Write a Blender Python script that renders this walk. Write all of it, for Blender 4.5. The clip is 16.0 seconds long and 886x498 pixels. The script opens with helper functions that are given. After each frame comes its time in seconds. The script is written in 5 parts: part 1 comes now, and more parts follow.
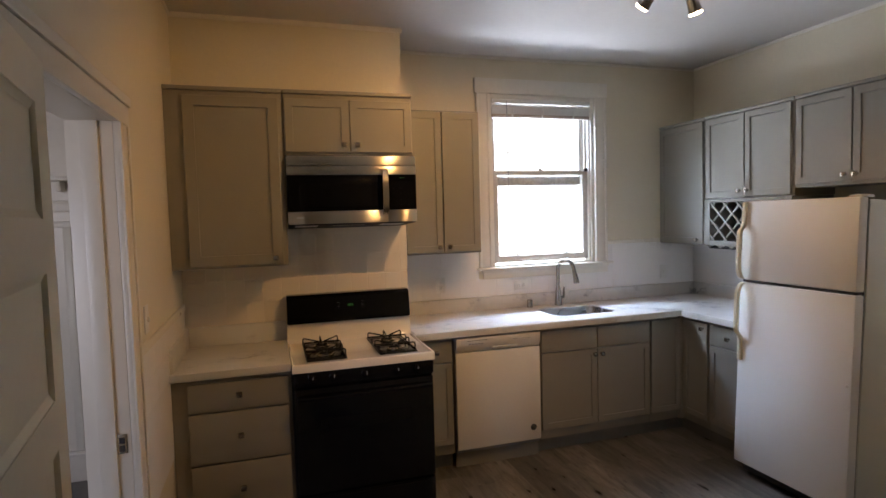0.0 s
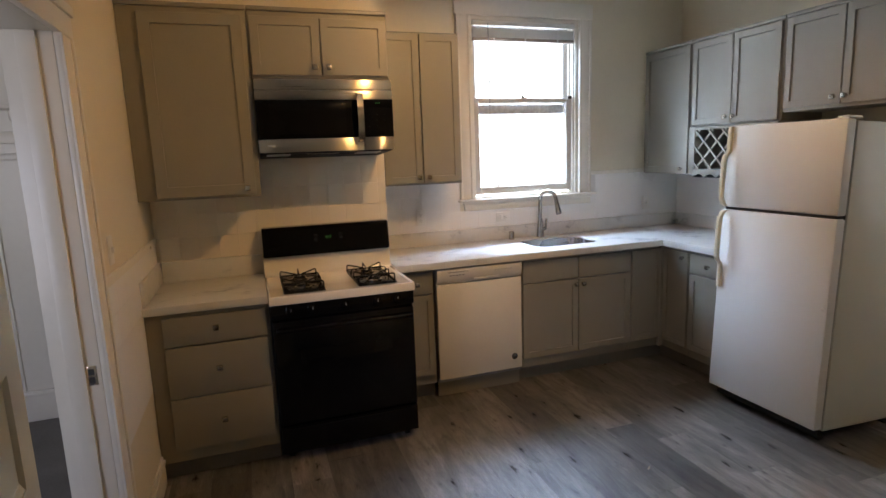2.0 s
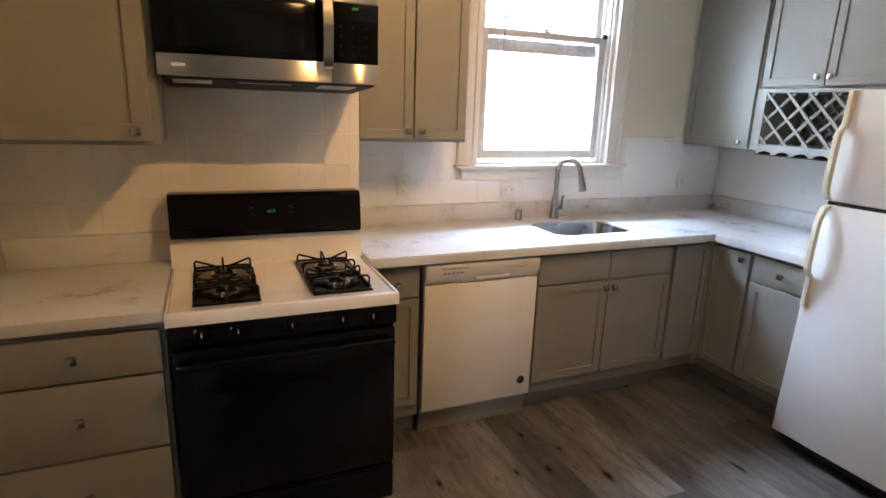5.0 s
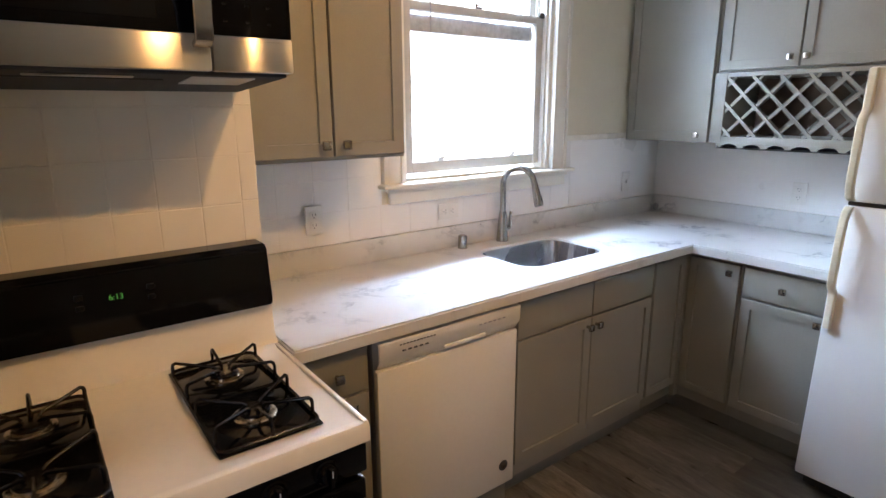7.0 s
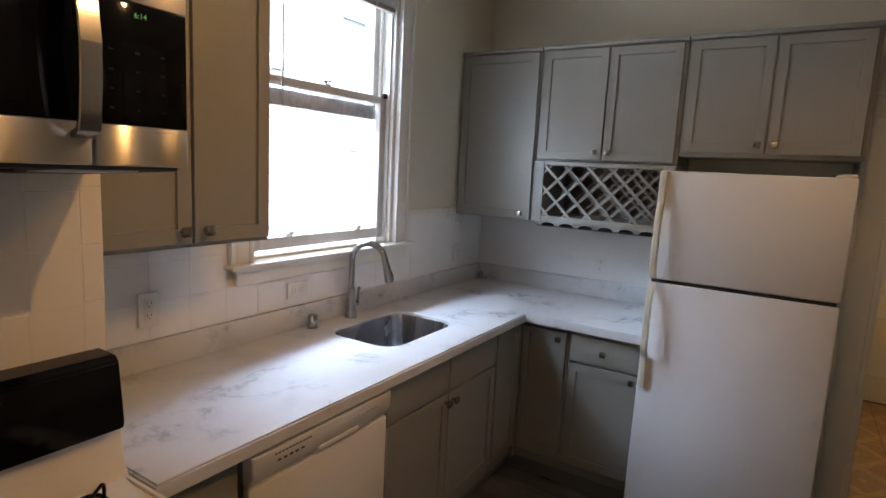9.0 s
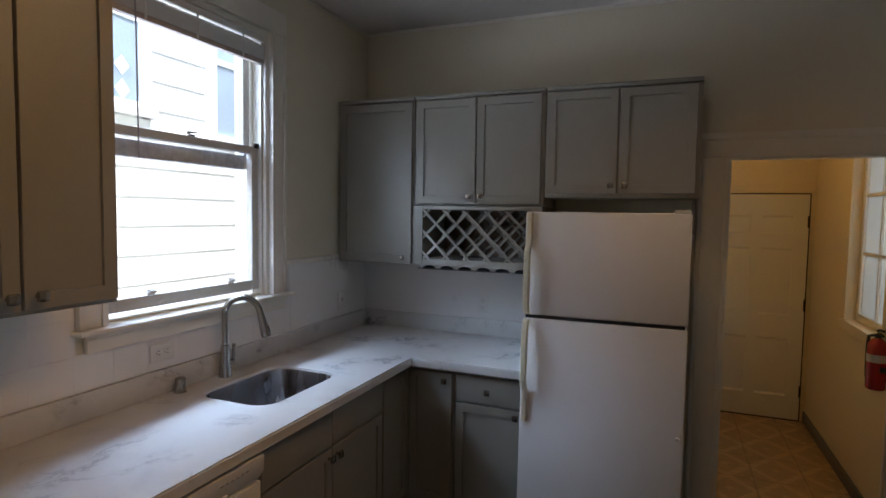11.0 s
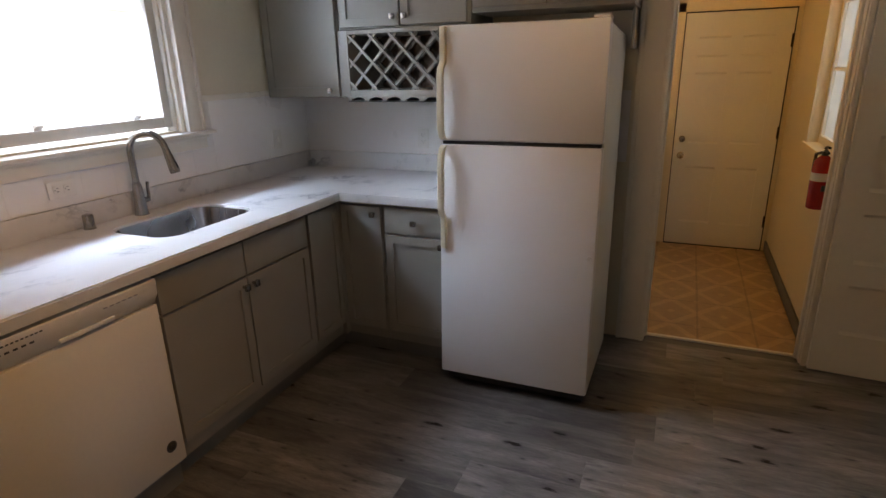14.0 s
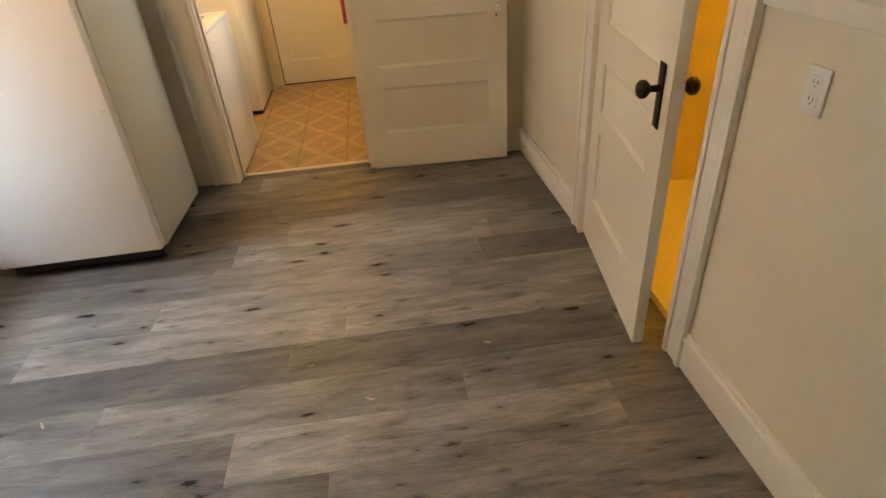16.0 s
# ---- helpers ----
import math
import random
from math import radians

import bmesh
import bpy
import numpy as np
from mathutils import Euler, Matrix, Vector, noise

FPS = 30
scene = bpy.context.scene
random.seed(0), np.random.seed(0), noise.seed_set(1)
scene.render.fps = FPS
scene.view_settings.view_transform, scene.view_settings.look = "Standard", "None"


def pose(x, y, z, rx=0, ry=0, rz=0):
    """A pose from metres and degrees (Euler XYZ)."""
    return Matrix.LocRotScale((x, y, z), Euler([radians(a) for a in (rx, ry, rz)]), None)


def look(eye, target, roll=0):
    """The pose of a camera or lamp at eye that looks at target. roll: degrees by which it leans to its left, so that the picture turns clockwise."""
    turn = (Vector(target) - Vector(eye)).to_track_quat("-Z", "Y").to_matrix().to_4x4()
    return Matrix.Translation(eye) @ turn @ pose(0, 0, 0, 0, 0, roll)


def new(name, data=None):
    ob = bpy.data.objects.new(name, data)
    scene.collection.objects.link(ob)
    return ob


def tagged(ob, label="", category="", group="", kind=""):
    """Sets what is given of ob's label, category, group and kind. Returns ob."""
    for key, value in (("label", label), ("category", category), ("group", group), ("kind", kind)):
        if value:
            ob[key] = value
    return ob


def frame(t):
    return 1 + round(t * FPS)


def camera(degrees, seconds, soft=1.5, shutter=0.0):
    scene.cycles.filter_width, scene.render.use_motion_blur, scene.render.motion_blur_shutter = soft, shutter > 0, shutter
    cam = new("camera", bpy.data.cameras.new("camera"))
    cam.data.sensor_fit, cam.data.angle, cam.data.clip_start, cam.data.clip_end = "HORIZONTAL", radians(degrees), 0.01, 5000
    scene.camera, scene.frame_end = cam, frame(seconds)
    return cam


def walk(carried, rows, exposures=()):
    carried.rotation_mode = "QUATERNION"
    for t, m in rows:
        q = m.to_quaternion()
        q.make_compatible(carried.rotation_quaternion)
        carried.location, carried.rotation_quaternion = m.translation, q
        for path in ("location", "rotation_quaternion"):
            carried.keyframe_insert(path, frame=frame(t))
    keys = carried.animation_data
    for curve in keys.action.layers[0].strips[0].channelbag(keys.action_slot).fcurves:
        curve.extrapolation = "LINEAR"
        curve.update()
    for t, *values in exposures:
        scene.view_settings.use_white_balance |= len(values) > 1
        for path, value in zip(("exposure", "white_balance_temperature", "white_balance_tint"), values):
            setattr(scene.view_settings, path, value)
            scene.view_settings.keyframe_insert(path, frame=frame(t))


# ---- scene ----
cam = camera(76.8, 16.0)
PATH = [
    (0, (-0.005, 0.051, 1.664), (0.591, 1.957, 1.548), -1.6),
    (0.5, (0.017, 0.076, 1.64), (0.62, 1.973, 1.446), -1.7),
    (1, (0.033, 0.102, 1.622), (0.637, 1.989, 1.347), -1.9),
    (1.5, (0.039, 0.113, 1.605), (0.68, 1.981, 1.291), -2.0),
    (2, (0.04, 0.113, 1.597), (0.676, 1.98, 1.266), -2.1),
    (2.5, (0.043, 0.139, 1.583), (0.659, 2.006, 1.217), -1.2),
    (3, (0.087, 0.269, 1.56), (0.684, 2.12, 1.094), -1.1),
    (3.5, (0.152, 0.54, 1.571), (0.805, 2.369, 1.094), 0.3),
    (4, (0.211, 0.73, 1.569), (0.902, 2.537, 1.061), 0.2),
    (4.2, (0.234, 0.817, 1.574), (0.915, 2.626, 1.063), 0.1),
    (6.3, (0.235, 1.789, 1.561), (1.286, 3.425, 1.092), 1.9),
    (6.5, (0.28, 1.89, 1.554), (1.371, 3.496, 1.074), 0.4),
    (7, (0.335, 2.046, 1.565), (1.499, 3.6, 1.08), -0.3),
    (7.5, (0.323, 2.124, 1.572), (1.601, 3.588, 1.097), 0.7),
    (8, (0.248, 2.218, 1.592), (1.678, 3.538, 1.13), 1.2),
    (8.5, (0.196, 2.273, 1.612), (1.745, 3.465, 1.19), 1.4),
    (9, (0.195, 2.277, 1.667), (1.871, 3.329, 1.38), 2.9),
    (9.2, (0.201, 2.259, 1.701), (1.932, 3.247, 1.533), 3.0),
    (11.3, (0.241, 2.174, 1.677), (2.102, 2.888, 1.52), 0.5),
    (11.5, (0.247, 2.166, 1.666), (2.113, 2.86, 1.47), 0.3),
    (12, (0.274, 2.131, 1.647), (2.14, 2.778, 1.329), -0.2),
    (12.5, (0.316, 2.102, 1.623), (2.188, 2.693, 1.241), -0.8),
    (13, (0.363, 2.063, 1.611), (2.207, 2.712, 1.192), -2.0),
    (13.5, (0.414, 1.971, 1.566), (2.216, 2.699, 1.094), -0.9),
    (14, (0.459, 1.796, 1.541), (2.204, 2.55, 0.919), -1.4),
    (14.2, (0.467, 1.741, 1.506), (2.262, 2.346, 0.866), -2.3),
    (14.5, (0.436, 1.53, 1.522), (2.275, 1.941, 0.852), -2.7),
    (15, (0.395, 1.29, 1.501), (2.231, 1.409, 0.719), -2.9),
    (15.5, (0.42, 1.152, 1.46), (2.202, 1.208, 0.553), -4.2),
    (15.8, (0.424, 1.021, 1.432), (2.149, 1.041, 0.421), -5.1),
    (16, (0.418, 0.994, 1.408), (2.089, 0.85, 0.32), -4.6),
]
EXPOSURES = [(t, stops + 1.6, kelvin, tint) for t, stops, kelvin, tint in (
    (0, -0.36, 6220, 20), (2, -0.16, 6020, 16), (3, 0.12, 5950, 16), (3.5, 0.32, 5900, 15), (6.5, 0.29, 5900, 17), (7.4, -0.02, 5900, 17), (8.1, -0.40, 5940, 18), (8.5, -0.53, 6000, 19), (9, -0.72, 6120, 20),
    (11.3, -1.52, 5950, 19), (12.0, -1.38, 6000, 20), (12.5, -1.24, 6100, 21), (13.5, -0.88, 6350, 22), (14.2, -0.70, 6500, 22), (14.6, -0.45, 6650, 20), (15, 0.14, 6800, 15), (15.5, 0.58, 6900, 12), (16, 0.97, 7050, 13))]
walk(cam, [(t, look(eye, target, roll)) for t, eye, target, roll in PATH], EXPOSURES)

# ---- world, sun, lamps ----
world = bpy.data.worlds.new("sky")
scene.world = world
world.use_nodes = True
wn = world.node_tree
sky = wn.nodes.new("ShaderNodeTexSky")
sky.sky_type, sky.sun_disc = "NISHITA", False
sky.sun_elevation, sky.sun_rotation = radians(58), radians(184)
wn.links.new(sky.outputs[0], wn.nodes["Background"].inputs[0])
wn.nodes["Background"].inputs[1].default_value = 0.12


def lamp(name, kind, m, energy, colour, **more):
    data = bpy.data.lights.new(name, kind)
    data.energy, data.color = energy, colour
    for key, value in more.items():
        if key == "size":
            if kind == "AREA":
                data.shape, data.size, data.size_y = "RECTANGLE", value[0], value[1]
            else:
                data.shadow_soft_size = value
        elif key == "spot":
            data.spot_size, data.spot_blend = radians(value), 0.8
        elif key == "angle":
            data.angle = radians(value)
    ob = new(name, data)
    ob.matrix_world = m
    return ob


lamp("sun", "SUN", look((1.7, -3.5, 12.0), (2.2, 4, 0)), 5.0, (1.0, 0.97, 0.93), angle=4)
# unseen area lamps added outside the openings, standing in for sky light
lamp("window_sky_fill", "AREA", look((2.12, 5.66, 3.72), (2.12, 3.9, 1.75)), 320, (0.60, 0.80, 1.0), size=(7.0, 0.7))
# unseen fill lamp added below the sill to brighten ceiling and upper walls
lamp("low_window_fill", "AREA", look((2.12, 5.78, 0.40), (2.12, 4.0, 0.40)), 90, (0.80, 0.90, 1.0), size=(5.0, 1.0))
lamp("laundry_window_light", "AREA", look((4.3, 0.80, 1.75), (4.3, 3.0, 1.2)), 3, (0.85, 0.93, 1.0), size=(0.5, 1.2))
# lamp in an unseen opening, added to light the side room
lamp("side_room_fill", "AREA", look((-2.2, 0.35, 1.6), (-2.0, 4.0, 1.2)), 6.0, (0.95, 0.92, 1.0), size=(1.2, 1.5))
WARM = (1.0, 0.54, 0.165)
HEADS = (((1.32, 2.02), (0.25, 3.35, 1.0), 21, 125), ((1.61, 2.29), (2.9, 1.15, 0.9), 8.5, 100), ((1.91, 2.52), (1.5, 3.9, 1.5), 8, 95), ((2.19, 2.53), (2.8, 2.60, 1.3), 3.5, 95))
for (x, y), aim, watts, cone in HEADS:
    eye = Vector((x, y, 2.755))
    d = (Vector(aim) - eye).normalized()
    lamp("spot_lamp", "SPOT", look(eye + 0.094 * d, aim), watts, WARM, size=0.025, spot=cone)
lamp("laundry_lamp", "POINT", pose(4.5, 1.9, 2.42), 4.6, (1.0, 0.56, 0.125), size=0.05)
lamp("closet_lamp", "POINT", pose(2.2, -0.6, 2.32), 3.4, (1.0, 0.62, 0.16), size=0.05)

# ---- materials ----


def material(name, colour, rough=0.5, metal=0.0, bump=0.0, scale=60.0, vary=0.06, stain=2.5, coat=0.0, spec=0.5, stretch=None, per_object=0.0):
    m = bpy.data.materials.new(name)
    m.use_nodes = True
    nt = m.node_tree
    b = nt.nodes["Principled BSDF"]
    b.inputs["Roughness"].default_value, b.inputs["Metallic"].default_value = rough, metal
    b.inputs["Coat Weight"].default_value, b.inputs["Specular IOR Level"].default_value = coat, spec
    tc = nt.nodes.new("ShaderNodeTexCoord")
    mp = nt.nodes.new("ShaderNodeMapping")
    nt.links.new(tc.outputs["Object"], mp.inputs[0])
    if stretch:
        mp.inputs["Scale"].default_value = stretch
    big = nt.nodes.new("ShaderNodeTexNoise")
    big.inputs["Scale"].default_value, big.inputs["Detail"].default_value = stain, 4
    fine = nt.nodes.new("ShaderNodeTexNoise")
    fine.inputs["Scale"].default_value, fine.inputs["Detail"].default_value = scale, 5
    for n in (big, fine):
        nt.links.new(mp.outputs[0], n.inputs["Vector"])
    add = nt.nodes.new("ShaderNodeMath")
    add.operation = "ADD"
    nt.links.new(big.outputs[0], add.inputs[0])
    nt.links.new(fine.outputs[0], add.inputs[1])
    last = add
    if per_object:
        info = nt.nodes.new("ShaderNodeObjectInfo")
        mad = nt.nodes.new("ShaderNodeMath")
        mad.operation, mad.inputs[1].default_value = "MULTIPLY_ADD", per_object
        nt.links.new(info.outputs["Random"], mad.inputs[0])
        nt.links.new(add.outputs[0], mad.inputs[2])
        last = mad
    ramp = nt.nodes.new("ShaderNodeMapRange")
    ramp.inputs["From Min"].default_value, ramp.inputs["From Max"].default_value = 0.6, 1.4 + per_object
    ramp.inputs["To Min"].default_value, ramp.inputs["To Max"].default_value = 1 - vary, 1 + vary
    nt.links.new(last.outputs[0], ramp.inputs[0])
    mul = nt.nodes.new("ShaderNodeVectorMath")
    mul.operation = "SCALE"
    mul.inputs[0].default_value = colour
    nt.links.new(ramp.outputs[0], mul.inputs["Scale"])
    nt.links.new(mul.outputs[0], b.inputs["Base Color"])
    rr = nt.nodes.new("ShaderNodeMapRange")
    rr.inputs["To Min"].default_value, rr.inputs["To Max"].default_value = max(rough - 0.07, 0.02), min(rough + 0.07, 1)
    nt.links.new(big.outputs[0], rr.inputs[0])
    nt.links.new(rr.outputs[0], b.inputs["Roughness"])
    if bump:
        bp = nt.nodes.new("ShaderNodeBump")
        bp.inputs["Strength"].default_value, bp.inputs["Distance"].default_value = bump, 0.004
        nt.links.new(fine.outputs[0], bp.inputs["Height"])
        nt.links.new(bp.outputs[0], b.inputs["Normal"])
    return m


def glow(name, colour, strength):
    m = bpy.data.materials.new(name)
    m.use_nodes = True
    b = m.node_tree.nodes["Principled BSDF"]
    b.inputs["Base Color"].default_value = (*colour, 1)
    b.inputs["Emission Color"].default_value, b.inputs["Emission Strength"].default_value = (*colour, 1), strength
    return m


def glass(name, rough=0.0, tint=(1, 1, 1)):
    m = bpy.data.materials.new(name)
    m.use_nodes = True
    b = m.node_tree.nodes["Principled BSDF"]
    b.inputs["Transmission Weight"].default_value, b.inputs["Roughness"].default_value = 1, rough
    b.inputs["Base Color"].default_value, b.inputs["IOR"].default_value = (*tint, 1), 1.45 if rough else 1.05
    return m


PAINT = material("cream_wall_paint", (0.70, 0.64, 0.49), 0.36, bump=0.12, scale=45, vary=0.03)
CEIL = material("ceiling_paint", (0.64, 0.61, 0.57), 0.6, bump=0.15, scale=30, vary=0.04)
TRIM = material("white_gloss_trim_paint", (0.75, 0.71, 0.62), 0.30, bump=0.06, scale=30, vary=0.03)
DOORP = material("ivory_door_paint", (0.72, 0.69, 0.57), 0.33, bump=0.10, scale=35, vary=0.03)
CAB = material("grey_cabinet_paint", (0.272, 0.258, 0.219), 0.42, bump=0.05, scale=180, vary=0.05, stain=5)
# cabinet grey made darker, the toe recess's shade put into the colour
TOE = material("shaded_cabinet_grey", (0.20, 0.195, 0.18), 0.5, vary=0.08)
KICK = material("toe_kick_paint", (0.12, 0.115, 0.105), 0.5, vary=0.08)
INSIDE = material("cabinet_inside_board", (0.16, 0.11, 0.075), 0.6, vary=0.12, stretch=(1, 1, 8))
KNOB = material("brushed_nickel", (0.42, 0.405, 0.38), 0.23, metal=1.0, scale=300, vary=0.08)
STEEL = material("brushed_stainless_steel", (0.66, 0.61, 0.52), 0.30, metal=1.0, scale=40, vary=0.025, stretch=(1, 30, 60))
nt = STEEL.node_tree
tang = nt.nodes.new("ShaderNodeCombineXYZ")
tang.inputs[2].default_value = 1.0
nt.links.new(tang.outputs[0], nt.nodes["Principled BSDF"].inputs["Tangent"])
nt.nodes["Principled BSDF"].inputs["Anisotropic"].default_value = 1.0
nt.nodes["Principled BSDF"].inputs["Anisotropic Rotation"].default_value = 0.0
SINKM = material("sink_stainless_steel", (0.42, 0.42, 0.43), 0.27, metal=1.0, scale=90, vary=0.1, stretch=(1, 8, 1))
BLACK = material("black_enamel", (0.004, 0.004, 0.0045), 0.12, vary=0.1, spec=0.22)
BLACKG = material("black_glass", (0.003, 0.003, 0.0035), 0.05, vary=0.1, spec=0.18)
IRON = material("black_grate_enamel", (0.005, 0.005, 0.0055), 0.24, bump=0.05, scale=250, vary=0.2, spec=0.25)
ENAMEL = material("white_enamel", (0.78, 0.755, 0.70), 0.20, vary=0.03, coat=0.25)
COOKTOP = material("glossy_white_enamel", (0.79, 0.735, 0.63), 0.09, vary=0.03, coat=0.5)
ALMOND = material("almond_enamel", (0.74, 0.68, 0.53), 0.22, vary=0.03, coat=0.25)
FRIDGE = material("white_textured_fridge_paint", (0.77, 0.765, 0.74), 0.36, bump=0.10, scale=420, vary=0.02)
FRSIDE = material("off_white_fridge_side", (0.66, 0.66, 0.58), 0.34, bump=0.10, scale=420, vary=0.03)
CREAM = material("yellowed_plastic", (0.76, 0.70, 0.52), 0.35, vary=0.06, stain=7)
GASKET = material("dark_gasket", (0.03, 0.03, 0.03), 0.7)
PLASTIC = material("white_plastic", (0.76, 0.75, 0.71), 0.34, vary=0.02)
GREYP = material("grey_plastic", (0.33, 0.33, 0.33), 0.4)
TILE = material("white_glazed_tile", (0.80, 0.745, 0.64), 0.16, bump=0.03, scale=14, vary=0.03, per_object=0.35, coat=0.2)
PTILE = material("painted_tile", (0.80, 0.79, 0.765), 0.30, bump=0.05, scale=20, vary=0.02, per_object=0.3)
GROUT = material("tile_grout", (0.78, 0.725, 0.62), 0.6, vary=0.06)
PGROUT = material("painted_joint", (0.78, 0.77, 0.745), 0.5, vary=0.03)
BRONZE = material("dark_bronze", (0.035, 0.026, 0.02), 0.35, metal=0.8, scale=120, vary=0.3)
BURNER = material("brassy_burner_metal", (0.42, 0.36, 0.27), 0.24, metal=1.0, scale=120, vary=0.25)
CHROME = material("chrome", (0.7, 0.7, 0.7), 0.10, metal=1.0)
RED = material("red_extinguisher_paint", (0.36, 0.016, 0.014), 0.25, coat=0.3)
RUBBER = material("black_rubber", (0.015, 0.015, 0.015), 0.6)
SIDING = material("white_siding_paint", (0.80, 0.80, 0.77), 0.55, bump=0.1, scale=30, vary=0.05)
# opaque pane colour, the reflection is put into its blue-grey
SLATE = material("pane_reflection_blue", (0.30, 0.36, 0.40), 0.5, vary=0.08)
ROOFM = material("grey_roofing", (0.10, 0.10, 0.10), 0.9, bump=0.5, scale=50, vary=0.3)
GROUND = material("concrete_ground", (0.26, 0.25, 0.23), 0.85, bump=0.4, scale=40, vary=0.2)
CARPET = material("grey_carpet", (0.20, 0.195, 0.19), 0.95, bump=1.0, scale=260, vary=0.3, spec=0.1)
# yellow-cream paint with the closet bulb's amber light put into the colour
AMBER = material("lamplit_yellow_paint", (0.76, 0.62, 0.22), 0.45, bump=0.1, scale=40, vary=0.05)
LAUNDRY = material("warm_laundry_paint", (0.74, 0.62, 0.38), 0.45, bump=0.12, scale=40, vary=0.04)
SHADE = material("window_frosting", (0.42, 0.40, 0.34), 0.35, vary=0.05)
LABEL = material("paper_label", (0.62, 0.62, 0.60), 0.5, vary=0.05)
INK = material("dark_print", (0.05, 0.05, 0.05), 0.5)
FAINT = material("faint_grey_print", (0.006, 0.006, 0.006), 0.4, spec=0.2)
CONDUIT = material("galvanised_conduit", (0.30, 0.29, 0.27), 0.45, metal=0.7)
LED = glow("green_display", (0.12, 0.6, 0.12), 0.022)
BULB = glow("lit_bulb", (1.0, 0.78, 0.45), 10.0)
CHIPM = material("pale_split_wood", (0.36, 0.28, 0.20), 0.5, bump=0.3, scale=200, vary=0.3)
PANE = glass("window_glass")
# sash white darkened, the shade of its backlit face put into the colour
SASH = material("backlit_sash_paint", (0.56, 0.53, 0.49), 0.4, bump=0.1, scale=30, vary=0.08)
RAIL = material("weathered_grey_rail", (0.44, 0.445, 0.45), 0.6, bump=0.2, scale=40, vary=0.35, stain=8)
FROST = glass("frosted_glass", 0.35, (0.9, 0.88, 0.8))


def nodes_of(m):
    nt = m.node_tree
    return nt, nt.nodes["Principled BSDF"]


def marble():
    """White solid-surface counter with soft grey clouds and thin veins."""
    m = bpy.data.materials.new("white_marbled_laminate")
    m.use_nodes = True
    nt, b = nodes_of(m)
    tc = nt.nodes.new("ShaderNodeTexCoord")
    warp = nt.nodes.new("ShaderNodeTexNoise")
    warp.inputs["Scale"].default_value, warp.inputs["Detail"].default_value = 2.2, 8
    nt.links.new(tc.outputs["Object"], warp.inputs["Vector"])
    mix = nt.nodes.new("ShaderNodeMix")
    mix.data_type, mix.blend_type = "RGBA", "LINEAR_LIGHT"
    mix.inputs["Factor"].default_value = 0.35
    nt.links.new(tc.outputs["Object"], mix.inputs["A"])
    nt.links.new(warp.outputs["Color"], mix.inputs["B"])
    vein = nt.nodes.new("ShaderNodeTexNoise")
    vein.inputs["Scale"].default_value, vein.inputs["Detail"].default_value, vein.inputs["Roughness"].default_value = 3.4, 10, 0.62
    nt.links.new(mix.outputs["Result"], vein.inputs["Vector"])
    sub = nt.nodes.new("ShaderNodeMath")
    sub.operation, sub.inputs[1].default_value = "SUBTRACT", 0.5
    ab = nt.nodes.new("ShaderNodeMath")
    ab.operation = "ABSOLUTE"
    nt.links.new(vein.outputs[0], sub.inputs[0])
    nt.links.new(sub.outputs[0], ab.inputs[0])
    line = nt.nodes.new("ShaderNodeMapRange")
    line.inputs["From Min"].default_value, line.inputs["From Max"].default_value = 0.0, 0.035
    line.inputs["To Min"].default_value, line.inputs["To Max"].default_value = 1.0, 0.0
    nt.links.new(ab.outputs[0], line.inputs[0])
    cloud = nt.nodes.new("ShaderNodeTexNoise")
    cloud.inputs["Scale"].default_value, cloud.inputs["Detail"].default_value = 4.5, 6
    nt.links.new(tc.outputs["Object"], cloud.inputs["Vector"])
    cl = nt.nodes.new("ShaderNodeMapRange")
    cl.inputs["From Min"].default_value, cl.inputs["From Max"].default_value = 0.50, 0.70
    nt.links.new(cloud.outputs[0], cl.inputs[0])
    both = nt.nodes.new("ShaderNodeMath")
    both.operation = "MULTIPLY"
    nt.links.new(line.outputs[0], both.inputs[0])
    nt.links.new(cl.outputs[0], both.inputs[1])
    soft = nt.nodes.new("ShaderNodeMath")
    soft.operation, soft.inputs[1].default_value = "MULTIPLY_ADD", 0.28
    nt.links.new(cl.outputs[0], soft.inputs[0])
    nt.links.new(both.outputs[0], soft.inputs[2])
    col = nt.nodes.new("ShaderNodeMix")
    col.data_type = "RGBA"
    col.clamp_factor = True
    col.inputs["A"].default_value, col.inputs["B"].default_value = (0.64, 0.635, 0.615, 1), (0.27, 0.275, 0.285, 1)
    nt.links.new(soft.outputs[0], col.inputs["Factor"])
    nt.links.new(col.outputs["Result"], b.inputs["Base Color"])
    b.inputs["Roughness"].default_value = 0.36
    b.inputs["Specular IOR Level"].default_value = 0.32
    return m


